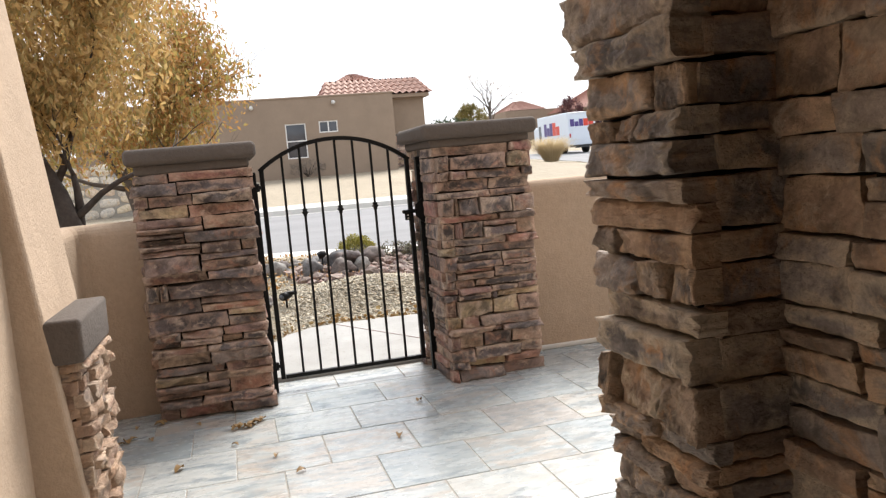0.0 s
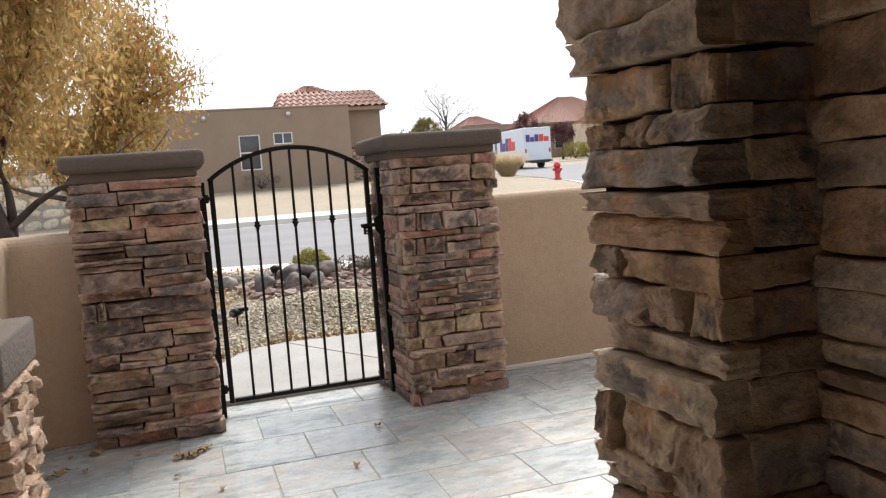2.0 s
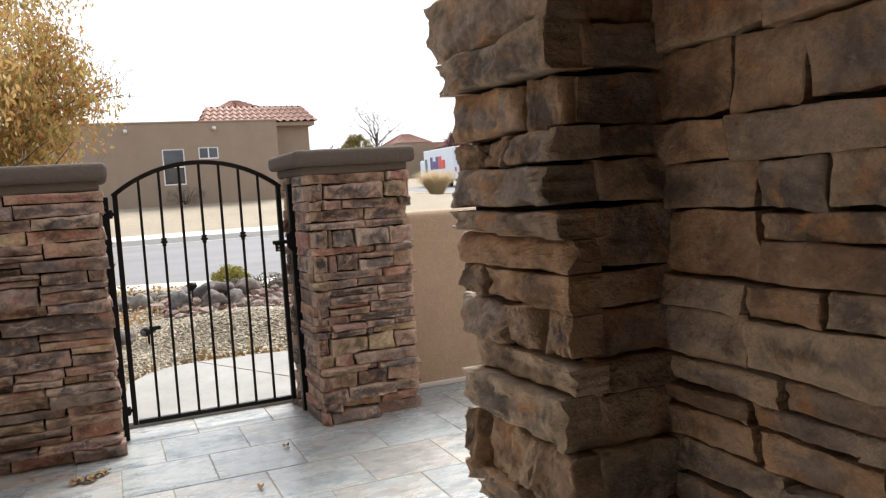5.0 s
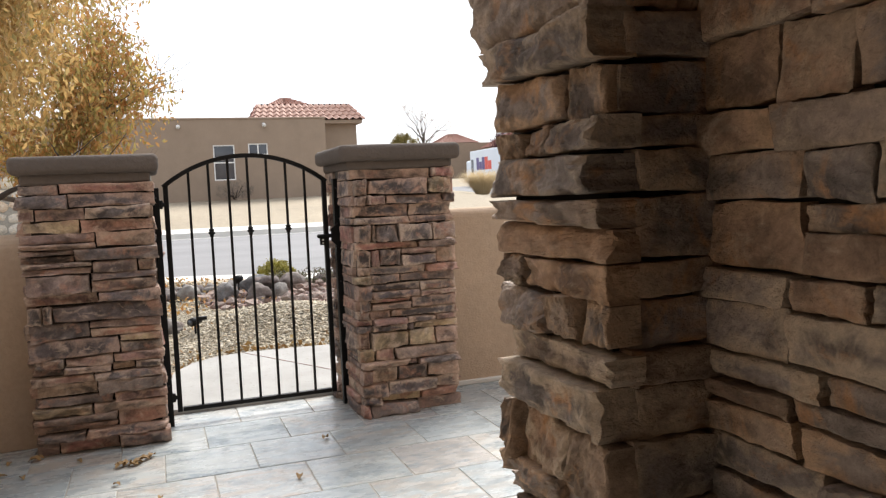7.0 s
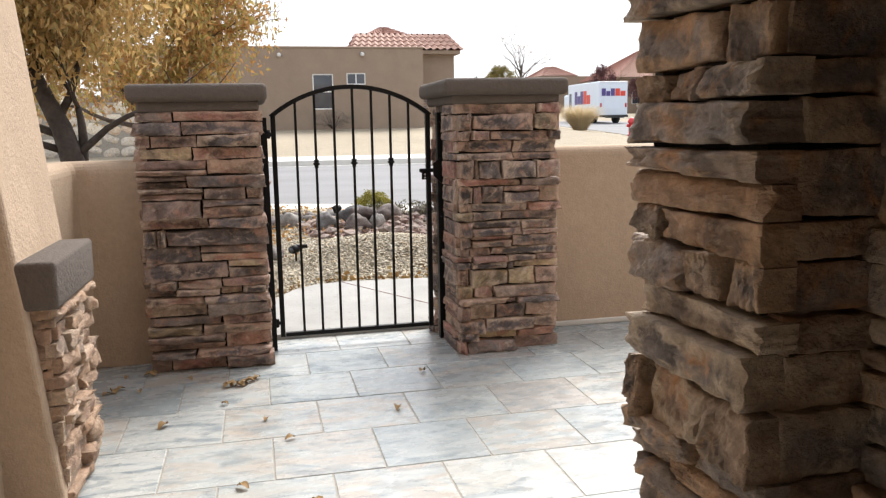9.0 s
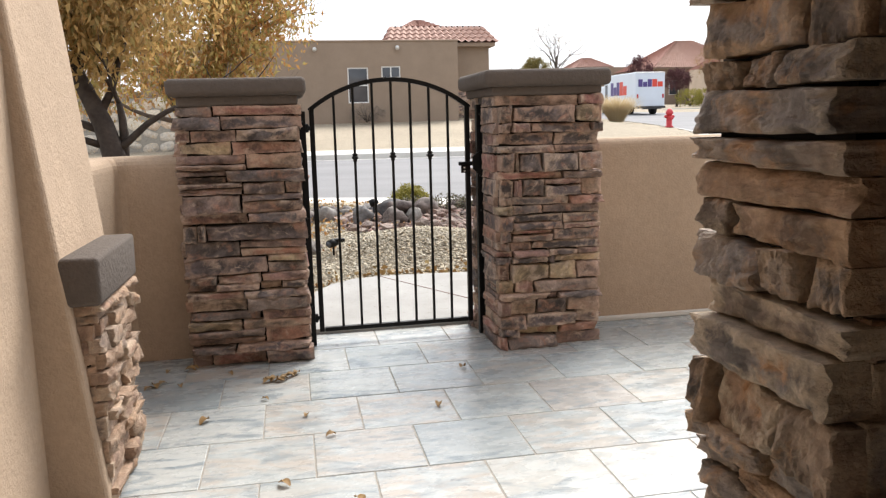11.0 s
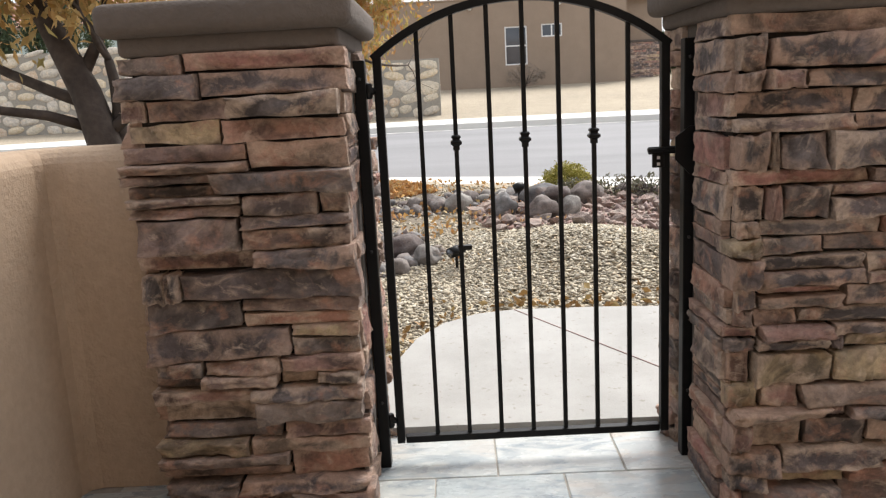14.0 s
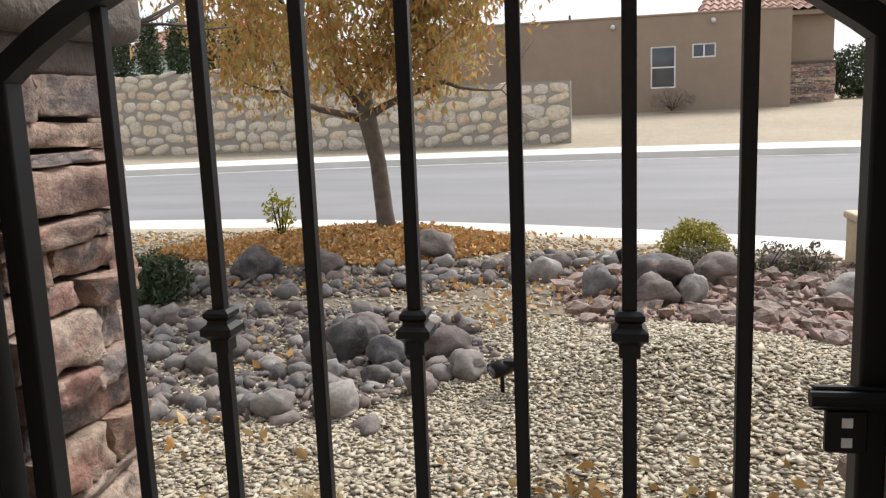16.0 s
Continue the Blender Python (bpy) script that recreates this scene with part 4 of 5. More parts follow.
# ---- the house across the street ----
def roof_slope(name, a, b, c, d, pitch=0.3, course=0.38, wave=0.05):
    """Barrel-tiled slope between the eave a-b and the ridge d-c."""
    a, b, c, d = map(Vector, (a, b, c, d))
    nu, nv = int((b - a).length / pitch) * 4, max(2, int(((d - a).length + (c - b).length) / 2 / course))
    up = ((b - a).cross(d - a)).normalized()
    if up.z < 0:
        up = -up
    verts, faces = [], []
    for j in range(nv):
        for e in (0, 1):
            t = (j + e) / nv
            for i in range(nu + 1):
                s = i / nu
                p = (a.lerp(b, s)).lerp(d.lerp(c, s), t)
                verts.append(p + up * (wave * math.sin(i * math.pi / 2) + (0.05 if e == 0 else 0.0)))
    w = nu + 1
    for j in range(2 * nv - 1):
        faces += [(j * w + i, j * w + i + 1, (j + 1) * w + i + 1, (j + 1) * w + i) for i in range(nu)]
    return mesh_of(name, verts, faces, clay)


def hip_roof(parent, x0, x1, y0, y1, z0, z1, inset, label=""):
    ym = (y0 + y1) / 2
    r = part("roof", roof_slope("roof", (x0, y0, z0), (x1, y0, z0), (x1 - inset, ym, z1), (x0 + inset, ym, z1)), parent, label or "clay barrel tile roof")
    part("slope", roof_slope("slope", (x1, y0, z0), (x1, y1, z0), (x1 - inset, ym, z1), (x1 - inset, ym, z1)), r)
    part("slope", roof_slope("slope", (x0, y1, z0), (x0, y0, z0), (x0 + inset, ym, z1), (x0 + inset, ym, z1)), r)
    part("slope", roof_slope("slope", (x1, y1, z0), (x0, y1, z0), (x0 + inset, ym, z1), (x1 - inset, ym, z1)), r)
    part("soffit", box_mesh("soffit", (x0 + 0.1, y0 + 0.1, z0 - 0.18), (x1 - 0.1, y1 - 0.1, z0 - 0.02), house_stucco), r)


def wall_with_holes(name, x0, x1, z0, z1, y0, y1, holes, material):
    """A wall of one piece with real openings through it."""
    gx = sorted({x0, x1, *[h[0] for h in holes], *[h[1] for h in holes]})
    gz = sorted({z0, z1, *[h[2] for h in holes], *[h[3] for h in holes]})
    solid = {(i, j) for i in range(len(gx) - 1) for j in range(len(gz) - 1)
             if not any(h[0] <= gx[i] < h[1] and h[2] <= gz[j] < h[3] for h in holes)}
    index, verts, faces = {}, [], []

    def at(i, j, k):
        if (i, j, k) not in index:
            index[i, j, k] = len(verts)
            verts.append((gx[i], (y0, y1)[k], gz[j]))
        return index[i, j, k]

    for i, j in sorted(solid):
        faces.append((at(i, j, 0), at(i + 1, j, 0), at(i + 1, j + 1, 0), at(i, j + 1, 0)))
        faces.append((at(i, j, 1), at(i, j + 1, 1), at(i + 1, j + 1, 1), at(i + 1, j, 1)))
        for (di, dj), (a, b) in (((0, -1), ((i, j), (i + 1, j))), ((1, 0), ((i + 1, j), (i + 1, j + 1))), ((0, 1), ((i + 1, j + 1), (i, j + 1))), ((-1, 0), ((i, j + 1), (i, j)))):
            if (i + di, j + dj) not in solid:
                faces.append((at(*a, 0), at(*a, 1), at(*b, 1), at(*b, 0)))
    return mesh_of(name, verts, faces, material)


def window(parent, x0, x1, z0, z1, y, split, frame_mat=white_frame):
    """A window in a wall that looks to -y: frame, bar and two panes set back in it."""
    f = 0.05
    wdw = part("window", wall_with_holes("window", x0, x1, z0, z1, y - 0.035, y + 0.05, [(x0 + f, x1 - f, z0 + f, z1 - f)], frame_mat), parent, "white-framed window with dark panes")
    if split == "z":
        m = (z0 + z1) / 2
        part("bar", box_mesh("bar", (x0 + f, y - 0.03, m - 0.025), (x1 - f, y + 0.03, m + 0.025), frame_mat), wdw)
        panes = (((x0 + f, z0 + f), (x1 - f, m - 0.025)), ((x0 + f, m + 0.025), (x1 - f, z1 - f)))
    else:
        m = (x0 + x1) / 2
        part("bar", box_mesh("bar", (m - 0.025, y - 0.03, z0 + f), (m + 0.025, y + 0.03, z1 - f), frame_mat), wdw)
        panes = (((x0 + f, z0 + f), (m - 0.025, z1 - f)), ((m + 0.025, z0 + f), (x1 - f, z1 - f)))
    for lo, hi in panes:
        part("pane", box_mesh("pane", (lo[0], y - 0.01, lo[1]), (hi[0], y + 0.005, hi[1]), glass), wdw)


house = thing("house", "tan stucco house with a clay tile roof across the street", "house")
HY = 35.0
holes = [(2.4, 3.28, 2.17, 3.66), (3.85, 4.67, 3.2, 3.7)]
part("wall", wall_with_holes("wall", -6.0, 7.2, 0.9, 4.72, HY, HY + 0.25, holes, house_stucco), house)
part("side_wall", box_mesh("side_wall", (6.95, HY + 0.25, 0.9), (7.2, HY + 2.0, 4.72), house_stucco), house)
part("parapet", box_mesh("parapet", (-6.04, HY - 0.04, 4.72), (7.24, HY + 0.34, 4.8), house_stucco, 0.03), house)
part("back_room", box_mesh("back_room", (-5.9, HY + 1.0, 1.0), (6.9, HY + 9, 4.4), house_stucco), house)
part("wing", box_mesh("wing", (6.0, HY + 2.0, 0.9), (9.1, HY + 9, 4.75), house_stucco), house)
window(house, *holes[0], HY + 0.06, "z")
window(house, *holes[1], HY + 0.06, "x")
hip_roof(house, 4.3, 9.4, HY + 1.5, HY + 4.5, 4.83, 5.68, 0.42)
hip_roof(house, 5.0, 8.4, HY + 5.0, HY + 10.0, 5.6, 6.5, 1.6)
w = part("wainscot", box_mesh("wainscot", (7.2, HY + 1.93, 0.9), (9.16, HY + 2.0, 2.88), mortar), house, "stacked brown stone wainscot")
rng = random.Random(61)
part("ledge", box_mesh("ledge", (7.2, HY + 1.85, 2.88), (9.2, HY + 2.0, 2.98), cap_stucco, 0.02), house)
lay_stones(w, (7.21, HY + 1.93, 0), (1, 0), random_rows(1.2, 2.88, 1.94, rng, 0.09, 0.16, 0.3, 0.7), 1.94, ledge_lib, rng, (0.04, 0.08), 0.01)
for x, z in ((1.06, 4.46), (4.55, 4.5)):
    bm = bmesh.new()
    add_box(bm, (x - 0.06, HY - 0.05, z - 0.05), (x + 0.06, HY, z + 0.05), 0.01)
    add_tube(bm, [(x, HY - 0.05, z), (x, HY - 0.16, z - 0.05)], [0.07, 0.09], 10)
    part("floodlight", bm_mesh("floodlight", bm, white_frame, True), house)
part("vent_pipe", tube_mesh("vent_pipe", [(-0.6, HY + 3, 4.4), (-0.6, HY + 3, 5.3)], 0.05, dark_metal), house)


# ---- stone retaining walls across the street ----
def rubble_wall(name, label, x0, x1, y, z0, z1, seed, size=0.34):
    """A wall of uneven field stones in pale mortar."""
    rng = random.Random(seed)
    wall = thing(name, label, "retaining wall", group="rubble walls")
    part("core", box_mesh("core", (x0, y, z0), (x1, y + 0.4, z1), plain("pale_mortar", (0.3, 0.27, 0.225), 0.95, relief=0.004)), wall)
    n, z = 0, z0 + 0.2
    while z < z1 - 0.04:
        h = min(rng.uniform(0.75, 1.1) * size * 0.8, z1 - z + 0.03)
        x = x1 - 0.02
        while x > x0:
            l = rng.uniform(0.6, 1.6) * size
            if n < 290:
                part("stone", rng.choice(field_lib), wall, m=Matrix.Translation((x - l / 2, y + 0.03, z + h / 2 + rng.uniform(-0.07, 0.07))) @ Matrix.Rotation(rng.uniform(-0.4, 0.4), 4, "Y") @ Matrix.Diagonal((l * 1.02, rng.uniform(0.06, 0.1), h * rng.uniform(0.75, 1.25), 1)))
            n += 1
            x -= l
        z += h
    return wall


def blob_library(count, material, seed, sub=2, rough=0.25, flat=1.0, facets=False):
    out = []
    for k in range(count):
        bm = bmesh.new()
        bmesh.ops.create_icosphere(bm, subdivisions=sub, radius=0.5)
        o = Vector((k * 7.3 + seed, 1.1, 2.2))
        for v in bm.verts:
            d = v.co.normalized()
            v.co = v.co * (1 + rough * noise.noise(d * 1.4 + o) * 1.6 + rough * 0.5 * noise.noise(d * 3.4 + o))
        out.append(bm_mesh("rock", bm, material, not facets))
    return out


bm_lib = []
for k in range(10):
    bm = bmesh.new()
    bmesh.ops.create_icosphere(bm, subdivisions=2, radius=0.5)
    for v in bm.verts:
        d = Vector((v.co.x, 0, v.co.z))
        ang = math.atan2(d.z, d.x)
        k2 = 1 / max(abs(math.cos(ang)), abs(math.sin(ang))) ** 0.65
        v.co.x *= k2 * (1 + 0.2 * noise.noise((ang, k * 3.1, 0.5)))
        v.co.z *= k2 * (1 + 0.2 * noise.noise((ang, k * 3.1, 4.5)))
        v.co.y *= 2.0
    bm_lib.append(bm_mesh("field_stone", bm, field_stone, True))
field_lib = bm_lib
rubble_wall("retaining_wall", "pale mortared rubble stone retaining wall across the street", -15.5, -0.1, 24.7, 0.5, 2.2, 71, 0.4)
rubble_wall("retaining_wall", "upper pale rubble stone terrace wall behind the lower one", -24, -8.6, 27.2, 1.2, 3.05, 72, 0.42)
tagged(new("terrace", box_mesh("terrace", (-30, 25.05, 0.4), (-0.5, 27.3, 2.05), yard)), "gravel terrace behind the retaining wall", "ground", kind="structure")
tagged(new("terrace_upper", box_mesh("terrace_upper", (-30, 27.55, 0.4), (-6.5, 50, 2.9), yard)), "upper gravel terrace", "ground", kind="structure")


# ---- front garden ----
pad_pts = [(-0.16, 5.5), (-0.14, 5.9), (-0.1, 6.25), (-0.02, 6.55), (0.12, 6.78), (0.3, 6.92), (0.52, 6.97), (1.0, 6.95), (1.6, 6.88), (2.6, 6.7), (4.2, 6.5), (4.2, 5.55), (1.75, 5.55), (1.5, 5.9), (1.3, 6.05), (1.16, 6.05), (1.08, 5.9), (1.07, 5.5)]
bm = bmesh.new()
top = [bm.verts.new((x, y, plane_z(y) + 0.035)) for x, y in pad_pts]
bot = [bm.verts.new((x, y, plane_z(y) - 0.1)) for x, y in pad_pts]
bmesh.ops.triangle_fill(bm, edges=[bm.edges.new((top[i], top[(i + 1) % len(top)])) for i in range(len(top))])
for i in range(len(top)):
    bm.faces.new((top[i], bot[i], bot[(i + 1) % len(top)], top[(i + 1) % len(top)]))
tagged(new("path", bm_mesh("path", bm, concrete)), "pale broom-finished concrete path outside the gate", "path", kind="structure")
bm = bmesh.new()
add_tube(bm, [(0.52, 6.96, plane_z(6.96) + 0.0355), (1.12, 5.98, plane_z(5.98) + 0.0355)], [0.004, 0.004], 6)
tagged(new("path_joint", bm_mesh("path_joint", bm, rose_concrete)), "grey control joint in the concrete path", "joint", kind="structure")


def on_pad(x, y):
    inside, j = False, len(pad_pts) - 1
    for i in range(len(pad_pts)):
        (xi, yi), (xj, yj) = pad_pts[i], pad_pts[j]
        if (yi > y) != (yj > y) and x < (xj - xi) * (y - yi) / (yj - yi) + xi:
            inside = not inside
        j = i
    return inside


def in_river(x, y):
    """The dry river bed of dark cobbles."""
    a = ((x + 1.3) / 1.35) ** 2 + ((y - 8.6) / 1.0) ** 2 + 0.35 * noise.noise((x * 1.3, y * 1.3, 0.3)) < 1.0
    b = abs(y - (10.35 + 0.22 * (x + 1.0) + 0.1 * math.sin(2.2 * x))) < 0.42 and -3.2 < x < 1.0
    return a or b


def in_lava(x, y):
    return ((x - 1.75) / 1.4) ** 2 + ((y - 9.75) / 1.05) ** 2 + 0.3 * noise.noise((x * 1.5, y * 1.5, 3.3)) < 1.0


def in_leaves(x, y):
    return ((x + 1.7) / 1.75) ** 2 + ((y - 11.45) / 0.75) ** 2 + 0.3 * noise.noise((x * 1.5, y * 1.5, 6.3)) < 1.0


def chips(name, label, category, count, region, keep, size, material, seed, lift=0.0, flat=0.5):
    """Loose chips scattered over the garden: jittered eight-sided pebbles in one mesh."""
    rng = np.random.default_rng(seed)
    pts = []
    while len(pts) < count:
        x, y = rng.uniform(region[0], region[1]), rng.uniform(region[2], region[3])
        if keep(x, y):
            pts.append((x, y, garden_z(x, y) + lift))
    c = np.array(pts)
    n = len(c)
    o = np.array([(1, 0, 0), (-1, 0, 0), (0, 1, 0), (0, -1, 0), (0, 0, 1), (0, 0, -1)], float)
    v = np.repeat(o[None], n, 0) * rng.uniform(0.55, 1.35, (n, 6, 1)) + rng.normal(0, 0.22, (n, 6, 3))
    s = (size * rng.lognormal(0, 0.3, n))[:, None, None]
    v *= s * np.array([1, 0.8, flat])
    a = rng.uniform(0, 6.28, n)
    t = rng.normal(0, 0.35, n)
    ca, sa, ct, st = np.cos(a), np.sin(a), np.cos(t), np.sin(t)
    x, y, z = v[..., 0], v[..., 1], v[..., 2]
    x, z = x * ct[:, None] + z * st[:, None], -x * st[:, None] + z * ct[:, None]
    v = np.stack([x * ca[:, None] - y * sa[:, None], x * sa[:, None] + y * ca[:, None], z], -1) + c[:, None] + np.array([0, 0, 0.25]) * s
    f = np.array([(0, 2, 4), (2, 1, 4), (1, 3, 4), (3, 0, 4), (2, 0, 5), (1, 2, 5), (3, 1, 5), (0, 3, 5)])
    idx = (np.arange(n)[:, None, None] * 6 + f[None]).reshape(-1)
    me = bpy.data.meshes.new(name)
    me.vertices.add(6 * n), me.loops.add(24 * n), me.polygons.add(8 * n)
    me.vertices.foreach_set("co", v.astype(np.float32).ravel())
    me.loops.foreach_set("vertex_index", idx.astype(np.int32))
    me.polygons.foreach_set("loop_start", (np.arange(8 * n) * 3).astype(np.int32))
    me.materials.append(material)
    me.update(calc_edges=True)
    return tagged(new(name, me), label, category, kind="stuff")


free = lambda x, y: not on_pad(x, y) and y < walk_edge(x) - 0.02
sx = [-3.4 + 0.2 * i for i in range(35)]
sy = [5.66 + 0.2 * i for i in range(30)]
soil = [(x, y, garden_z(x, y) + 0.004) for y in sy for x in sx]
soil_faces = [(j * 35 + i, j * 35 + i + 1, j * 35 + 36 + i, j * 35 + 35 + i) for j in range(29) for i in range(34) if sy[j + 1] < walk_edge(sx[i + 1]) - 0.1]
tagged(new("garden_soil", mesh_of("garden_soil", soil, soil_faces, mulch_ground, True)), "dusty brown soil under the gravel", "soil", kind="structure")
chips("gravel", "buff and grey crushed gravel", "gravel", 70000, (-2.6, 3.0, 5.62, 9.3), lambda x, y: free(x, y) and not (in_lava(x, y) and random.random() < 0.9), 0.0155, gravel_mat, 81, 0.004, 0.28)
chips("gravel", "buff and grey crushed gravel further out", "gravel", 9000, (-6.5, 3.2, 9.2, 12.8), lambda x, y: free(x, y) and not in_leaves(x, y), 0.024, gravel_mat, 82)
rocks = blob_library(14, river_stone, 1, 2, 0.36)
boulders = blob_library(5, river_stone, 9, 3, 0.3)
lava = blob_library(10, lava_stone, 4, 1, 0.42, facets=True)


def rock_bed(name, label, count, region, keep, size, lib, seed, squash=(0.5, 0.8)):
    """Loose rocks laid on the garden soil, half overlapping."""
    rng = random.Random(seed)
    bed = thing(name, label, "rocks")
    placed = []
    tries = 0
    while len(placed) < count and tries < 20000:
        tries += 1
        x, y = rng.uniform(region[0], region[1]), rng.uniform(region[2], region[3])
        s = rng.uniform(*size) * (1.0 if rng.random() < 0.8 else 1.5)
        if not keep(x, y) or on_pad(x, y) or any((x - a) ** 2 + (y - b) ** 2 < (0.36 * (s + c)) ** 2 for a, b, c in placed):
            continue
        placed.append((x, y, s))
        h = s * rng.uniform(*squash)
        part("rock", rng.choice(lib), bed, m=pose(x, y, garden_z(x, y) + h * 0.33, rng.uniform(-15, 15), rng.uniform(-15, 15), rng.uniform(0, 360)) @ Matrix.Diagonal((s, s * rng.uniform(0.65, 0.95), h, 1)))
    return bed


rock_bed("river_bed", "dry river bed of dark grey rounded cobbles", 299, (-3.3, 0.9, 7.5, 11.4), in_river, (0.065, 0.17), rocks, 91, (0.6, 0.85))
rock_bed("lava_rock_bed", "bed of broken rose-brown lava rock", 290, (0.2, 3.4, 8.6, 11.3), lambda x, y: in_lava(x, y) and y < walk_edge(x) - 0.1, (0.08, 0.16), lava, 92)
chips("cobble_chips", "small grey cobbles between the larger ones", "cobbles", 3000, (-3.3, 0.9, 7.5, 11.4), in_river, 0.036, island_material("cobble_chips", even((0.1, 0.09, 0.09), (0.18, 0.155, 0.14), (0.24, 0.2, 0.17), (0.14, 0.1, 0.09), (0.11, 0.1, 0.1)), bump=0.002), 93, 0.0, 0.6)
chips("lava_chips", "small rose-brown lava chips between the larger ones", "lava chips", 4500, (0.2, 3.4, 8.6, 11.3), lambda x, y: in_lava(x, y) and y < walk_edge(x) - 0.1, 0.03, island_material("lava_chips", even((0.22, 0.13, 0.11), (0.28, 0.18, 0.15), (0.18, 0.13, 0.12), (0.33, 0.25, 0.22)), bump=0.002), 94, 0.0, 0.6)
for x, y, s, h, z, lab in ((-0.78, 8.72, 0.3, 0.3, 0, "dark rounded boulder in the cobble bed"), (-0.5, 8.5, 0.22, 0.2, 0, "grey rounded boulder in the cobble bed"), (-0.2, 8.62, 0.3, 0.2, 0, "grey rounded boulder in the cobble bed"),
                           (-0.02, 8.3, 0.26, 0.15, 0, "flat grey boulder in the cobble bed"), (0.98, 9.42, 0.27, 0.22, 0, "smooth grey boulder before the lava rock"), (1.22, 9.5, 0.22, 0.2, 0, "smooth pale grey boulder before the lava rock"),
                           (1.02, 9.72, 0.4, 0.27, 0.03, "large dark boulder on the lava rock"), (1.12, 9.62, 0.26, 0.18, 0.1, "grey boulder leaning on a larger one"), (0.65, 9.7, 0.22, 0.24, 0, "dark boulder on the lava rock"), (1.42, 9.85, 0.34, 0.22, 0.02, "large grey boulder below the shrub"),
                           (-0.75, 11.0, 0.42, 0.26, 0, "pale weathered boulder beside the leaf litter"), (-2.1, 10.35, 0.4, 0.3, 0, "dark boulder beside the leaf litter"), (-1.55, 10.45, 0.32, 0.24, 0, "rose-grey boulder beside the leaf litter"), (2.3, 9.6, 0.5, 0.26, 0, "grey boulder at the edge of the lava rock"), (2.0, 10.35, 0.4, 0.2, 0, "pale flat boulder on the lava rock")):
    r = tagged(new("boulder", random.choice(boulders)), lab, "boulder", "garden boulders")
    r.matrix_basis = pose(x, y, garden_z(x, y) + h * 0.36 + z, 0, 0, random.uniform(0, 360)) @ Matrix.Diagonal((s, s * 0.8, h, 1))
for x, y, s in ((-0.35, 7.62, 0.2), (-0.55, 7.78, 0.22), (-0.75, 7.65, 0.16)):
    r = tagged(new("flat_stone", random.choice(rocks)), "flat pale buff stone at the edge of the gravel", "stone", "flat stones")
    r.matrix_basis = pose(x, y, garden_z(x, y) + 0.012, 0, 0, random.uniform(0, 360)) @ Matrix.Diagonal((s, s * 0.6, 0.07, 1))


def ground_leaves(name, label, count, region, keep, size, material, seed, lift=0.012):
    rng = np.random.default_rng(seed)
    pts = []
    while len(pts) < count:
        x, y = rng.uniform(region[0], region[1]), rng.uniform(region[2], region[3])
        if keep(x, y):
            pts.append((x, y, garden_z(x, y) + lift + 0.02 * rng.random()))
    return tagged(new(name, leaf_cloud(name, pts, 1, (0, 0, 0), size, material, rng, 0.12, 0.6)), label, "leaves", kind="stuff")


ground_leaves("leaf_litter", "orange-brown fallen leaves under the tree", 7500, (-4.0, 0.6, 10.4, 12.6), lambda x, y: in_leaves(x, y) and y < walk_edge(x), 0.07, litter, 101, 0.02)
ground_leaves("leaf_litter", "scattered orange fallen leaves between the stones", 1400, (-4.5, 1.2, 7.2, 12.2), lambda x, y: y < walk_edge(x) and noise.noise((x * 0.9, y * 0.9, 9.0)) > -0.05 + 0.25 * (10.4 - y) / 3, 0.055, litter, 102, 0.05)
ground_leaves("dry_leaf_drift", "pale dry leaves at the edge of the concrete path", 190, (-1.2, 1.5, 5.7, 7.35), lambda x, y: not on_pad(x, y) and (on_pad(x + 0.22, y) or on_pad(x, y - 0.22) or random.random() < 0.1), 0.06, dry_leaf, 103, 0.02)


# ---- shrubs and fixtures ----
def shrub(name, label, category, base, radii, clumps, per, leaf, material, seed, low=0.0, droop=0.0, stems=9, hollow=0.5, group=""):
    rng, nrng = random.Random(seed), np.random.default_rng(seed)
    s = thing(name, label, category, base, group)
    bm = bmesh.new()
    for k in range(stems):
        a = 2 * math.pi * k / stems + rng.uniform(-0.3, 0.3)
        r = rng.uniform(0.35, 0.85)
        add_tube(bm, [(0.02 * math.cos(a), 0.02 * math.sin(a), 0), (radii[0] * r * 0.5 * math.cos(a), radii[1] * r * 0.5 * math.sin(a), radii[2] * 0.7), (radii[0] * r * math.cos(a), radii[1] * r * math.sin(a), radii[2] * rng.uniform(1.1, 1.8))], [0.012 * radii[2] / 0.3, 0.008 * radii[2] / 0.3, 0.004], 4)
    part("stems", bm_mesh("stems", bm, bark, True), s)
    pts = crown_points(clumps, (0, 0, radii[2] * 0.95), radii, nrng, low, hollow, 0.18)
    sp = leaf * 0.5
    part("foliage", leaf_cloud("foliage", pts, per, (sp, sp, sp), leaf, material, nrng, droop, 0.45), s)
    return s


gz = garden_z
shrub("round_shrub", "clipped round yellow-green shrub beside the lava rock", "shrub", (1.36, 10.75, gz(1.36, 10.75) - 0.03), (0.26, 0.25, 0.2), 1500, 5, 0.03, green_leaf, 111)
shrub("sage_shrub", "loose grey-green sage shrub on the lava rock", "shrub", (1.75, 10.3, gz(1.75, 10.3)), (0.28, 0.2, 0.13), 130, 6, 0.035, sage_leaf, 112, group="sage shrubs")
shrub("sage_shrub", "loose grey-green sage shrub on the lava rock", "shrub", (1.35, 10.3, gz(1.35, 10.3)), (0.2, 0.15, 0.11), 90, 6, 0.035, sage_leaf, 113, group="sage shrubs")
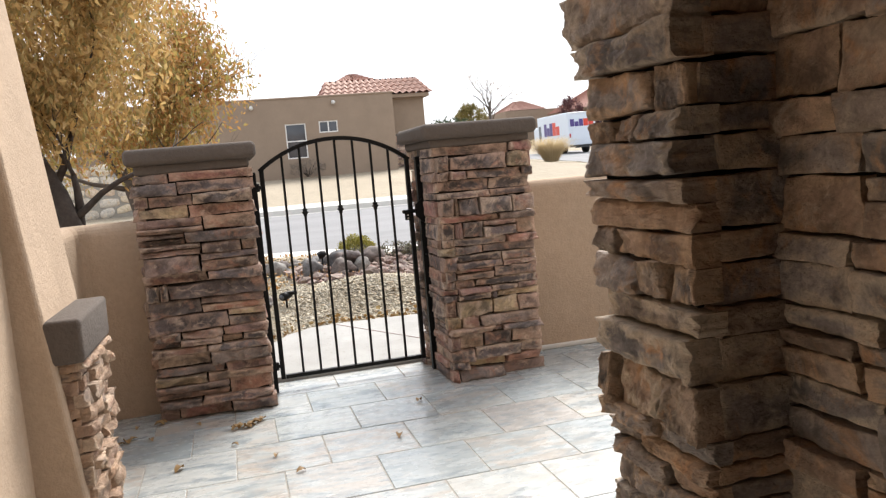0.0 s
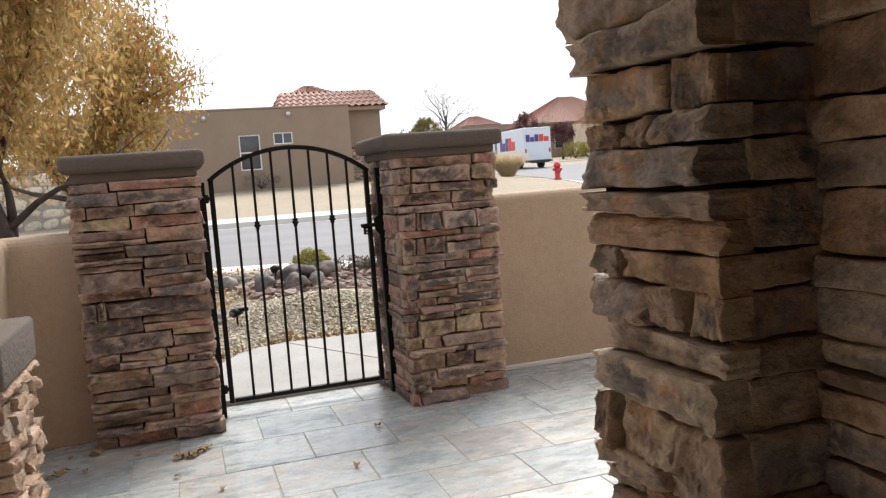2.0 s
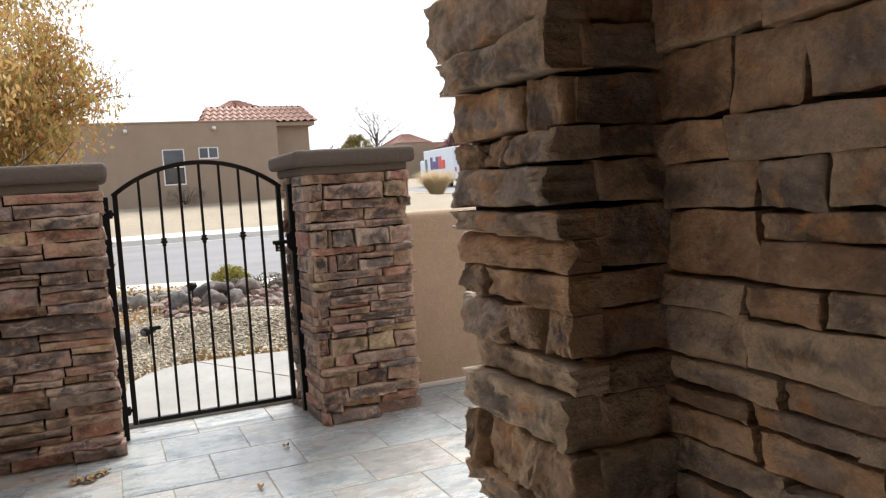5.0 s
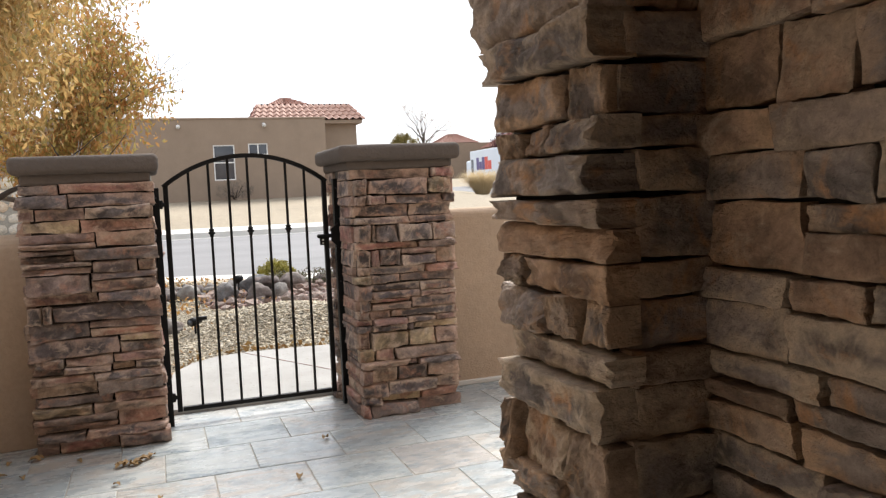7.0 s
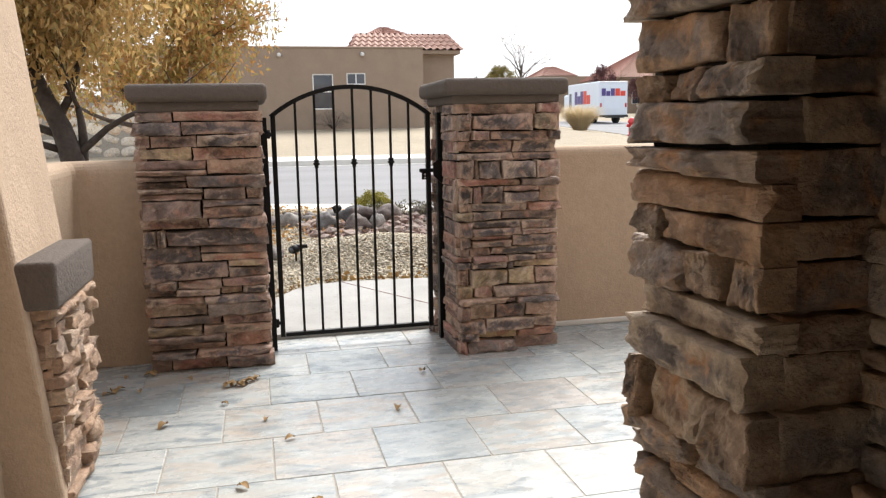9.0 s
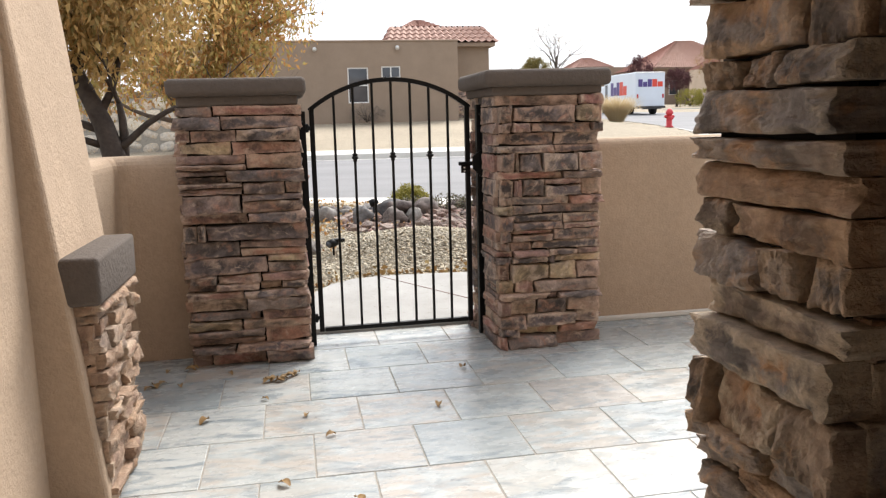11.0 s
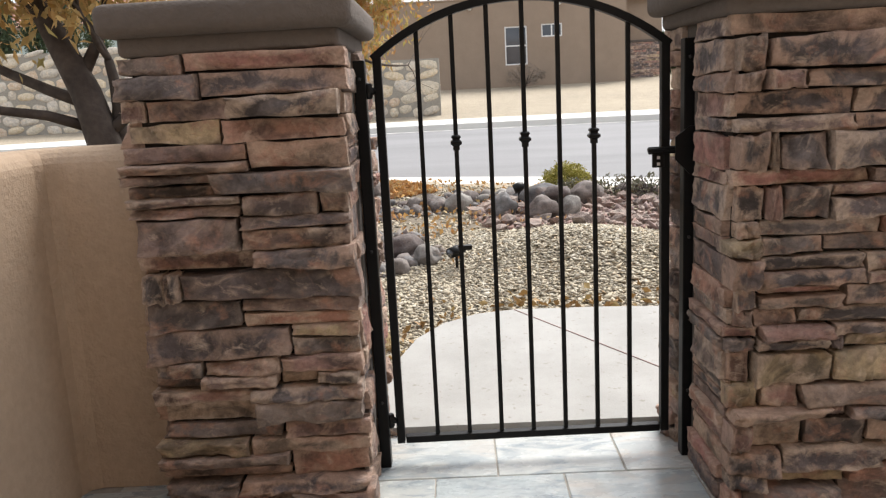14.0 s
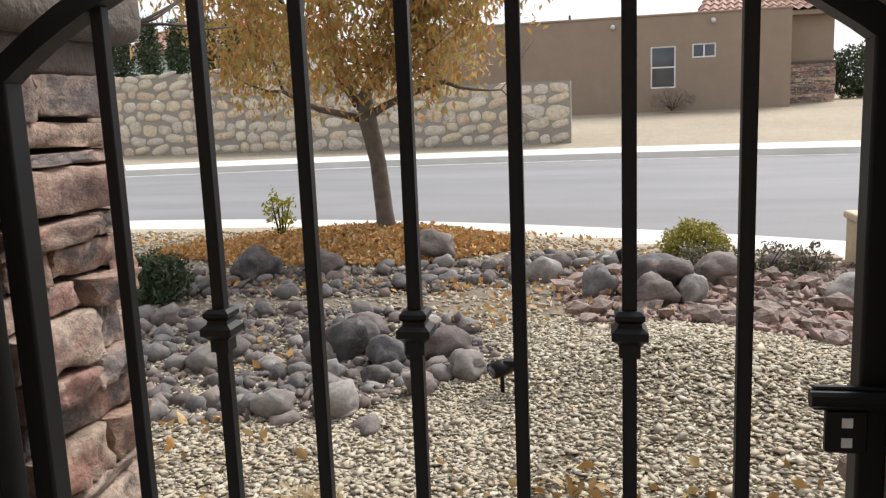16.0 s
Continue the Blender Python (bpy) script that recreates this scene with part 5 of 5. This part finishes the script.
shrub("sage_shrub", "loose grey-green sage shrub on the lava rock", "shrub", (2.05, 10.15, gz(2.05, 10.15)), (0.17, 0.15, 0.14), 80, 6, 0.035, sage_leaf, 114, group="sage shrubs")
shrub("juniper", "low dark green juniper among the cobbles", "shrub", (-2.55, 9.65, gz(-2.55, 9.65)), (0.26, 0.22, 0.2), 420, 8, 0.04, juniper_leaf, 115, hollow=0.2)
shrub("sapling", "small yellow-green sapling beside the tree", "sapling", (-2.45, 11.75, gz(-2.45, 11.75)), (0.17, 0.14, 0.25), 60, 5, 0.055, lime_leaf, 116, hollow=0.2)
shrub("dry_tuft", "dry yellowed groundcover tuft in the gravel", "plant", (-0.35, 6.85, gz(-0.35, 6.85)), (0.12, 0.1, 0.04), 60, 5, 0.04, straw, 117, group="dry tufts")
shrub("dry_tuft", "dry yellowed groundcover tuft in the gravel", "plant", (-0.22, 6.5, gz(-0.22, 6.5)), (0.1, 0.1, 0.035), 50, 5, 0.04, straw, 118, group="dry tufts")
shrub("dry_shrub", "bare grey-brown shrub under the house window", "shrub", (3.1, 34.2, 1.35), (0.85, 0.4, 0.4), 260, 5, 0.07, island_material("grey_twigs", even((0.2, 0.16, 0.13), (0.26, 0.21, 0.17), (0.16, 0.13, 0.1)), 0.9), 119, stems=14)
shrub("hedge", "dense dark green hedge beside the house wing", "hedge", (11.4, 40.5, 1.5), (1.9, 0.9, 1.15), 900, 8, 0.16, juniper_leaf, 120)

lampo = thing("garden_spotlight", "small black garden spotlight among the cobbles", "spotlight", (0.2, 8.0, gz(0.2, 8.0) + 0.05))
lampo.scale = (0.85, 0.85, 0.72)
part("spike", tube_mesh("spike", [(0, 0, -0.08), (0, 0, 0.09)], 0.012, iron), lampo)
part("housing", tube_mesh("housing", [(-0.05, -0.045, 0.1), (0.0, 0.0, 0.11), (0.05, 0.045, 0.12), (0.06, 0.055, 0.122)], [0.052, 0.055, 0.045, 0.02], iron, 14), lampo)
part("shroud", box_mesh("shroud", (0.01, -0.03, 0.12), (0.13, 0.03, 0.165), iron, 0.006), lampo)
part("lens", tube_mesh("lens", [(-0.051, -0.046, 0.1), (-0.055, -0.05, 0.0995)], 0.036, glass, 14), lampo)
lamp2 = thing("garden_spotlight", "small black garden spotlight behind the boulders", "spotlight", (0.82, 10.15, gz(0.82, 10.15)))
part("spike", tube_mesh("spike", [(0, 0, -0.05), (0, 0, 0.16)], 0.012, iron), lamp2)
part("housing", tube_mesh("housing", [(-0.05, 0, 0.17), (0, 0, 0.19), (0.05, 0.0, 0.21)], [0.045, 0.05, 0.03], iron, 12), lamp2)
box = thing("utility_box", "tan utility box beside the pavement", "utility box", (2.62, 10.75, gz(2.62, 10.75)))
part("body", box_mesh("body", (-0.13, -0.13, 0), (0.22, 0.2, 0.36), tan_plastic, 0.015), box)
part("lid", box_mesh("lid", (-0.15, -0.15, 0.36), (0.24, 0.22, 0.42), tan_plastic, 0.02), box)
tagged(new("meter_cover", box_mesh("meter_cover", (2.15, 11.02, gz(2.3, 11.1) - 0.05), (2.5, 11.22, gz(2.3, 11.1) + 0.03), rose_concrete, 0.01)), "rose-brown concrete meter cover beside the pavement", "meter cover")

# fallen leaves on the tiles
def curled_leaf(seed, size):
    rng = random.Random(seed)
    verts, faces = [], []
    for i in range(7):
        t = i / 6
        w = size * 0.3 * math.sin(math.pi * min(1, t * 0.92 + 0.06)) ** 0.8
        z = size * (0.22 * math.sin(t * 3.0 + rng.uniform(-0.2, 0.2)))
        for s in (-1, 0, 1):
            verts.append(((t - 0.5) * size, s * w, z + abs(s) * w * rng.uniform(0.4, 0.9) + 0.002))
    for i in range(6):
        for j in (0, 1):
            faces.append((3 * i + j, 3 * i + j + 1, 3 * i + 4 + j, 3 * i + 3 + j))
    return mesh_of("dry_leaf", verts, faces, dry_leaf, True)


leaf_lib = [curled_leaf(k, 0.042 + 0.008 * (k % 4)) for k in range(8)]
rng = random.Random(131)
spots = [(-0.93, 4.65), (-0.9, 4.69), (-0.96, 4.62), (-0.78, 4.9), (-0.76, 4.93), (-0.55, 4.78), (-0.8, 4.62), (-0.05, 3.75), (-0.25, 3.3), (0.02, 3.1), (0.48, 4.0), (-0.15, 4.02), (-0.62, 4.06), (0.72, 4.55), (-0.9, 4.9), (-0.35, 4.3)]
spots += [(-0.32 + 0.011 * k + rng.gauss(0, 0.03), 4.55 + 0.011 * k + rng.gauss(0, 0.02)) for k in range(13)]
for x, y in spots:
    l = tagged(new("dry_leaf", rng.choice(leaf_lib)), "curled dry brown leaf on the slate tiles", "leaf", "leaves on the patio")
    l.matrix_basis = pose(x, y, 0.002, rng.uniform(-8, 8), rng.uniform(-8, 8), rng.uniform(0, 360))


# ---- down the street ----
def delivery_van():
    v = thing("delivery_van", "white delivery van with a purple and red logo", "van", (26.0, 55.8, plane_z(57) - 0.13))
    part("body", box_mesh("body", (-1.15, 0, 0.55), (1.15, 6.0, 3.05), van_white, 0.06), v)
    part("cab", box_mesh("cab", (-1.1, 6.0, 0.6), (1.1, 7.1, 2.3), van_white, 0.15), v)
    part("windscreen", box_mesh("windscreen", (-1.0, 5.95, 1.6), (1.0, 6.4, 2.7), glass, 0.1), v)
    part("rear_door", box_mesh("rear_door", (-0.8, -0.02, 0.95), (0.8, 0.0, 2.75), van_white, 0.008), v)
    part("bumper", box_mesh("bumper", (-1.1, -0.25, 0.42), (1.1, 0.02, 0.58), dark_metal, 0.03), v)
    for sx in (-1, 1):
        part("tail_lamp", box_mesh("tail_lamp", (sx * 1.0 - 0.06, -0.03, 1.15), (sx * 1.0 + 0.06, -0.004, 1.45), red_lamp), v)
        for y in (1.5, 6.1):
            w = part("wheel", tube_mesh("wheel", [(sx * 0.75, y, 0.42), (sx * 1.08, y, 0.42)], 0.42, rubber, 16), v)
            part("hub", tube_mesh("hub", [(sx * 1.07, y, 0.42), (sx * 1.1, y, 0.42)], 0.2, white_frame, 12), w)
    part("door_opening", box_mesh("door_opening", (-1.162, 5.25, 0.9), (-1.148, 5.75, 2.35), glass, 0.004), v, "dark open sliding cab door")
    part("roof_rim", box_mesh("roof_rim", (-1.13, -0.03, 2.96), (1.13, 0.06, 3.04), white_frame, 0.02), v)
    part("step", box_mesh("step", (-0.75, -0.34, 0.36), (0.75, -0.2, 0.44), dark_metal, 0.02), v)
    # the logo as plain colour blocks on the door and on the side
    for k, (a, b, h) in enumerate(((0.0, 0.17, 1.0), (0.19, 0.36, 0.66), (0.38, 0.55, 1.0), (0.57, 0.77, 1.0), (0.79, 1.0, 0.68))):
        paint, say = (logo_purple, "purple logo block") if k < 3 else (logo_red, "red logo block")
        part("logo_block", box_mesh("logo_block", (-0.95 + 1.9 * a, -0.034, 1.98), (-0.95 + 1.9 * b, -0.021, 1.98 + 0.54 * h), paint), v, say)
        part("logo_block", box_mesh("logo_block", (-1.165, 4.6 - 3.0 * b, 1.45), (-1.151, 4.6 - 3.0 * a, 1.45 + 1.0 * h), paint), v, say)


delivery_van()
hyd = thing("fire_hydrant", "red fire hydrant at the street corner", "fire hydrant", (15.35, 31.4, ground_z(15.35, 31.4)))
part("barrel", tube_mesh("barrel", [(0, 0, 0), (0, 0, 0.06), (0, 0, 0.07), (0, 0, 0.55), (0, 0, 0.57), (0, 0, 0.62), (0, 0, 0.72), (0, 0, 0.78)], [0.17, 0.17, 0.12, 0.12, 0.16, 0.16, 0.11, 0.05], hydrant_red, 14), hyd)
for s in (-1, 1):
    part("outlet", tube_mesh("outlet", [(s * 0.1, 0, 0.45), (s * 0.2, 0, 0.45)], 0.065, hydrant_red, 10), hyd)
part("pumper", tube_mesh("pumper", [(0, -0.1, 0.4), (0, -0.2, 0.4)], 0.09, hydrant_red, 10), hyd)


def grass_tuft(label, base, r, h, blades, seed):
    rng = np.random.default_rng(seed)
    verts, faces = [], []
    for k in range(blades):
        a, o, b = rng.uniform(0, 6.28), rng.uniform(0, 0.25) * r, rng.uniform(0.4, 1.0) * r
        hh = h * rng.uniform(0.6, 1.0)
        c, s = math.cos(a), math.sin(a)
        w = 0.009
        i = len(verts)
        for t, rr, ww in ((0, o, w), (0.6, o + b * 0.35, w), (1, o + b, 0.002)):
            verts += [(rr * c - ww * s, rr * s + ww * c, hh * (t - 0.25 * t * t * b / r)), (rr * c + ww * s, rr * s - ww * c, hh * (t - 0.25 * t * t * b / r))]
        faces += [(i, i + 1, i + 3, i + 2), (i + 2, i + 3, i + 5, i + 4)]
    g = tagged(new("ornamental_grass", mesh_of("ornamental_grass", verts, faces, straw)), label, "grass")
    g.location = base
    return g


grass_tuft("dry straw-coloured ornamental grass clump in the far yard", (14.9, 35.8, ground_z(14.9, 35.8)), 1.3, 1.45, 1500, 141)


def far_house(label, blocks, roofs, windows, material):
    h = thing("house", label, "house", group="far houses")
    for lo, hi in blocks:
        part("wall", box_mesh("wall", lo, hi, material), h)
    for r in roofs:
        hip_roof(h, *r)
    for x0, x1, z0, z1, y in windows:
        window(h, x0, x1, z0, z1, y, "z")


far_house("pale stucco house with clay tile roofs down the street", [((42.9, 75, 1.5), (46.0, 82, 6.0)), ((46.0, 76.5, 1.5), (55, 86, 6.05))],
          [(42.5, 46.5, 74.5, 79.5, 6.05, 7.1, 1.6), (45.2, 56, 75.9, 87, 6.15, 8.9, 3.0)], [(43.65, 45.0, 3.9, 5.5, 74.97), (46.7, 47.5, 3.9, 5.7, 76.47), (47.75, 48.5, 3.9, 5.7, 76.47)], pale_stucco)
far_house("tan stucco house with a red tile roof down the street", [((42.0, 88, 1.5), (52.5, 98, 6.6))], [(41.4, 54.5, 87.5, 99, 6.7, 10.2, 5.5)], [(43.5, 44.7, 3.6, 5.2, 87.97)], house_stucco)
far_house("tan stucco house further down the street", [((36.0, 100, 1.5), (46.5, 108, 7.6))], [(37.0, 42.2, 101, 108, 7.7, 9.1, 2.0)], [], house_stucco)
far_house("pale house with teal trim beyond the terrace", [((-24, 44, 2.0), (-14, 50, 5.4))], [(-24.6, -13.4, 43.4, 50.6, 5.5, 7.4, 2.5)], [(-20, -18.6, 3.6, 5.0, 43.97)], teal_paint)


def far_tree(label, base, h, r, mat_leaf, seed, leaves=26, clumps=170, size=0.26, low=0.45):
    rng = random.Random(seed)
    return tree(label, base, ([(0, 0, -0.2), (0.03, 0, h * 0.2), (0, 0.02, h * 0.45)], [0.13, 0.11, 0.08]),
                [((0, 0, h * 0.4), (rng.uniform(-0.6, 0.6), rng.uniform(-0.6, 0.6), 1), h * 0.28, 0.05, 2) for _ in range(4)],
                ((0, 0, h * 0.66), (r, r, h * 0.32), h * low), clumps, leaves, size, seed, bark, mat_leaf, "street trees")


far_tree("small autumn street tree with thinning rust leaves", (41.0, 73.0, 2.3), 6.0, 2.0, leaf_brown, 151, 9, 150, 0.17, 0.4)
far_tree("plum-leaved tree behind the van", (33.4, 74.0, 2.2), 4.9, 1.3, plum_leaf, 152, 14, 110, 0.2)
far_tree("plum-leaved tree beside the far houses", (37.4, 74.0, 2.2), 3.7, 1.25, plum_leaf, 153, 14, 110, 0.2)
far_tree("olive-brown tree above the street", (23.4, 75.0, 2.0), 5.1, 1.7, olive_leaf, 154, 26, 190, 0.18)
bt = thing("bare_tree", "nearly bare grey tree beyond the street", "tree", (25.3, 75.0, 2.0), "street trees")
bm, ends = bmesh.new(), []
brng = random.Random(155)
add_tube(bm, [(0, 0, -0.2), (0, 0, 2.5), (0.1, 0, 4.6)], [0.18, 0.15, 0.1], 8)
for k in range(11):
    limbs(bm, (0.05, 0, 2.8 + 0.18 * k), (brng.uniform(-0.9, 0.9), brng.uniform(-0.8, 0.8), 1), 1.75, 0.07, 3, brng, ends)
part("trunk", bm_mesh("trunk", bm, pale_bark, True), bt)
part("crown", leaf_cloud("crown", [np.array(e) for e in ends[::2]], 1, (0.1, 0.1, 0.1), 0.14, leaf_brown, np.random.default_rng(5)), bt, "a few last leaves")
for k, (x, y, r, h) in enumerate(((37.5, 71.5, 1.5, 0.85), (39.2, 72, 1.2, 0.8), (43.5, 70.5, 0.8, 0.35), (39.5, 66.0, 0.7, 0.35), (36.5, 65.5, 0.7, 0.32))):
    shrub("far_shrub", "rounded green shrub in a yard down the street", "shrub", (x, y, plane_z(y) + 0.1), (r, r * 0.8, h), 240, 7, 0.16, green_leaf, 160 + k, group="far shrubs")
for k, x in enumerate((-17.6, -16.4, -15.2, -14.0, -12.9)):
    shrub("cypress", "narrow dark green cypress beyond the terrace wall", "tree", (x, 33.0, 2.9), (0.42, 0.42, 1.35 + 0.1 * (k % 2)), 420, 6, 0.16, juniper_leaf, 170 + k, group="cypresses", stems=4)
car = thing("pickup_truck", "dark pickup truck parked on a driveway", "truck", (46.5, 68.5, plane_z(68.5) + 0.15))
bm = bmesh.new()
add_box(bm, (0, 0, 0.45), (4.6, 1.9, 1.15), 0.12, 3)
add_box(bm, (1.2, 0.1, 1.1), (2.9, 1.8, 1.8), 0.2, 3)
part("body", bm_mesh("body", bm, dark_metal, True), car)
part("glass", box_mesh("glass", (1.35, 0.06, 1.25), (2.75, 0.1, 1.7), glass, 0.02), car)
for x in (0.9, 3.7):
    for y in (0.05, 1.6):
        part("wheel", tube_mesh("wheel", [(x, y - 0.02, 0.36), (x, y + 0.26, 0.36)], 0.37, rubber, 14), car)
tagged(new("driveway", box_mesh("driveway", (31, 63.5, plane_z(64) - 0.3), (60, 70.5, plane_z(66) + 0.02), kerb_concrete)), "pale concrete driveway and kerb down the street", "driveway", kind="structure")
flag = thing("flag", "striped flag hanging on the far house", "flag", (49.4, 75.6, 5.0))
part("pole", tube_mesh("pole", [(0.5, 0.8, -0.2), (-0.2, -0.2, 1.5)], 0.03, white_frame, 6), flag)
part("cloth", box_mesh("cloth", (-0.15, -0.2, 0.0), (0.6, -0.17, 1.3), flag_red), flag)
part("canton", box_mesh("canton", (-0.15, -0.21, 0.75), (0.2, -0.201, 1.3), flag_blue), flag)


# ---- floor tiles ----
lay_tiles()
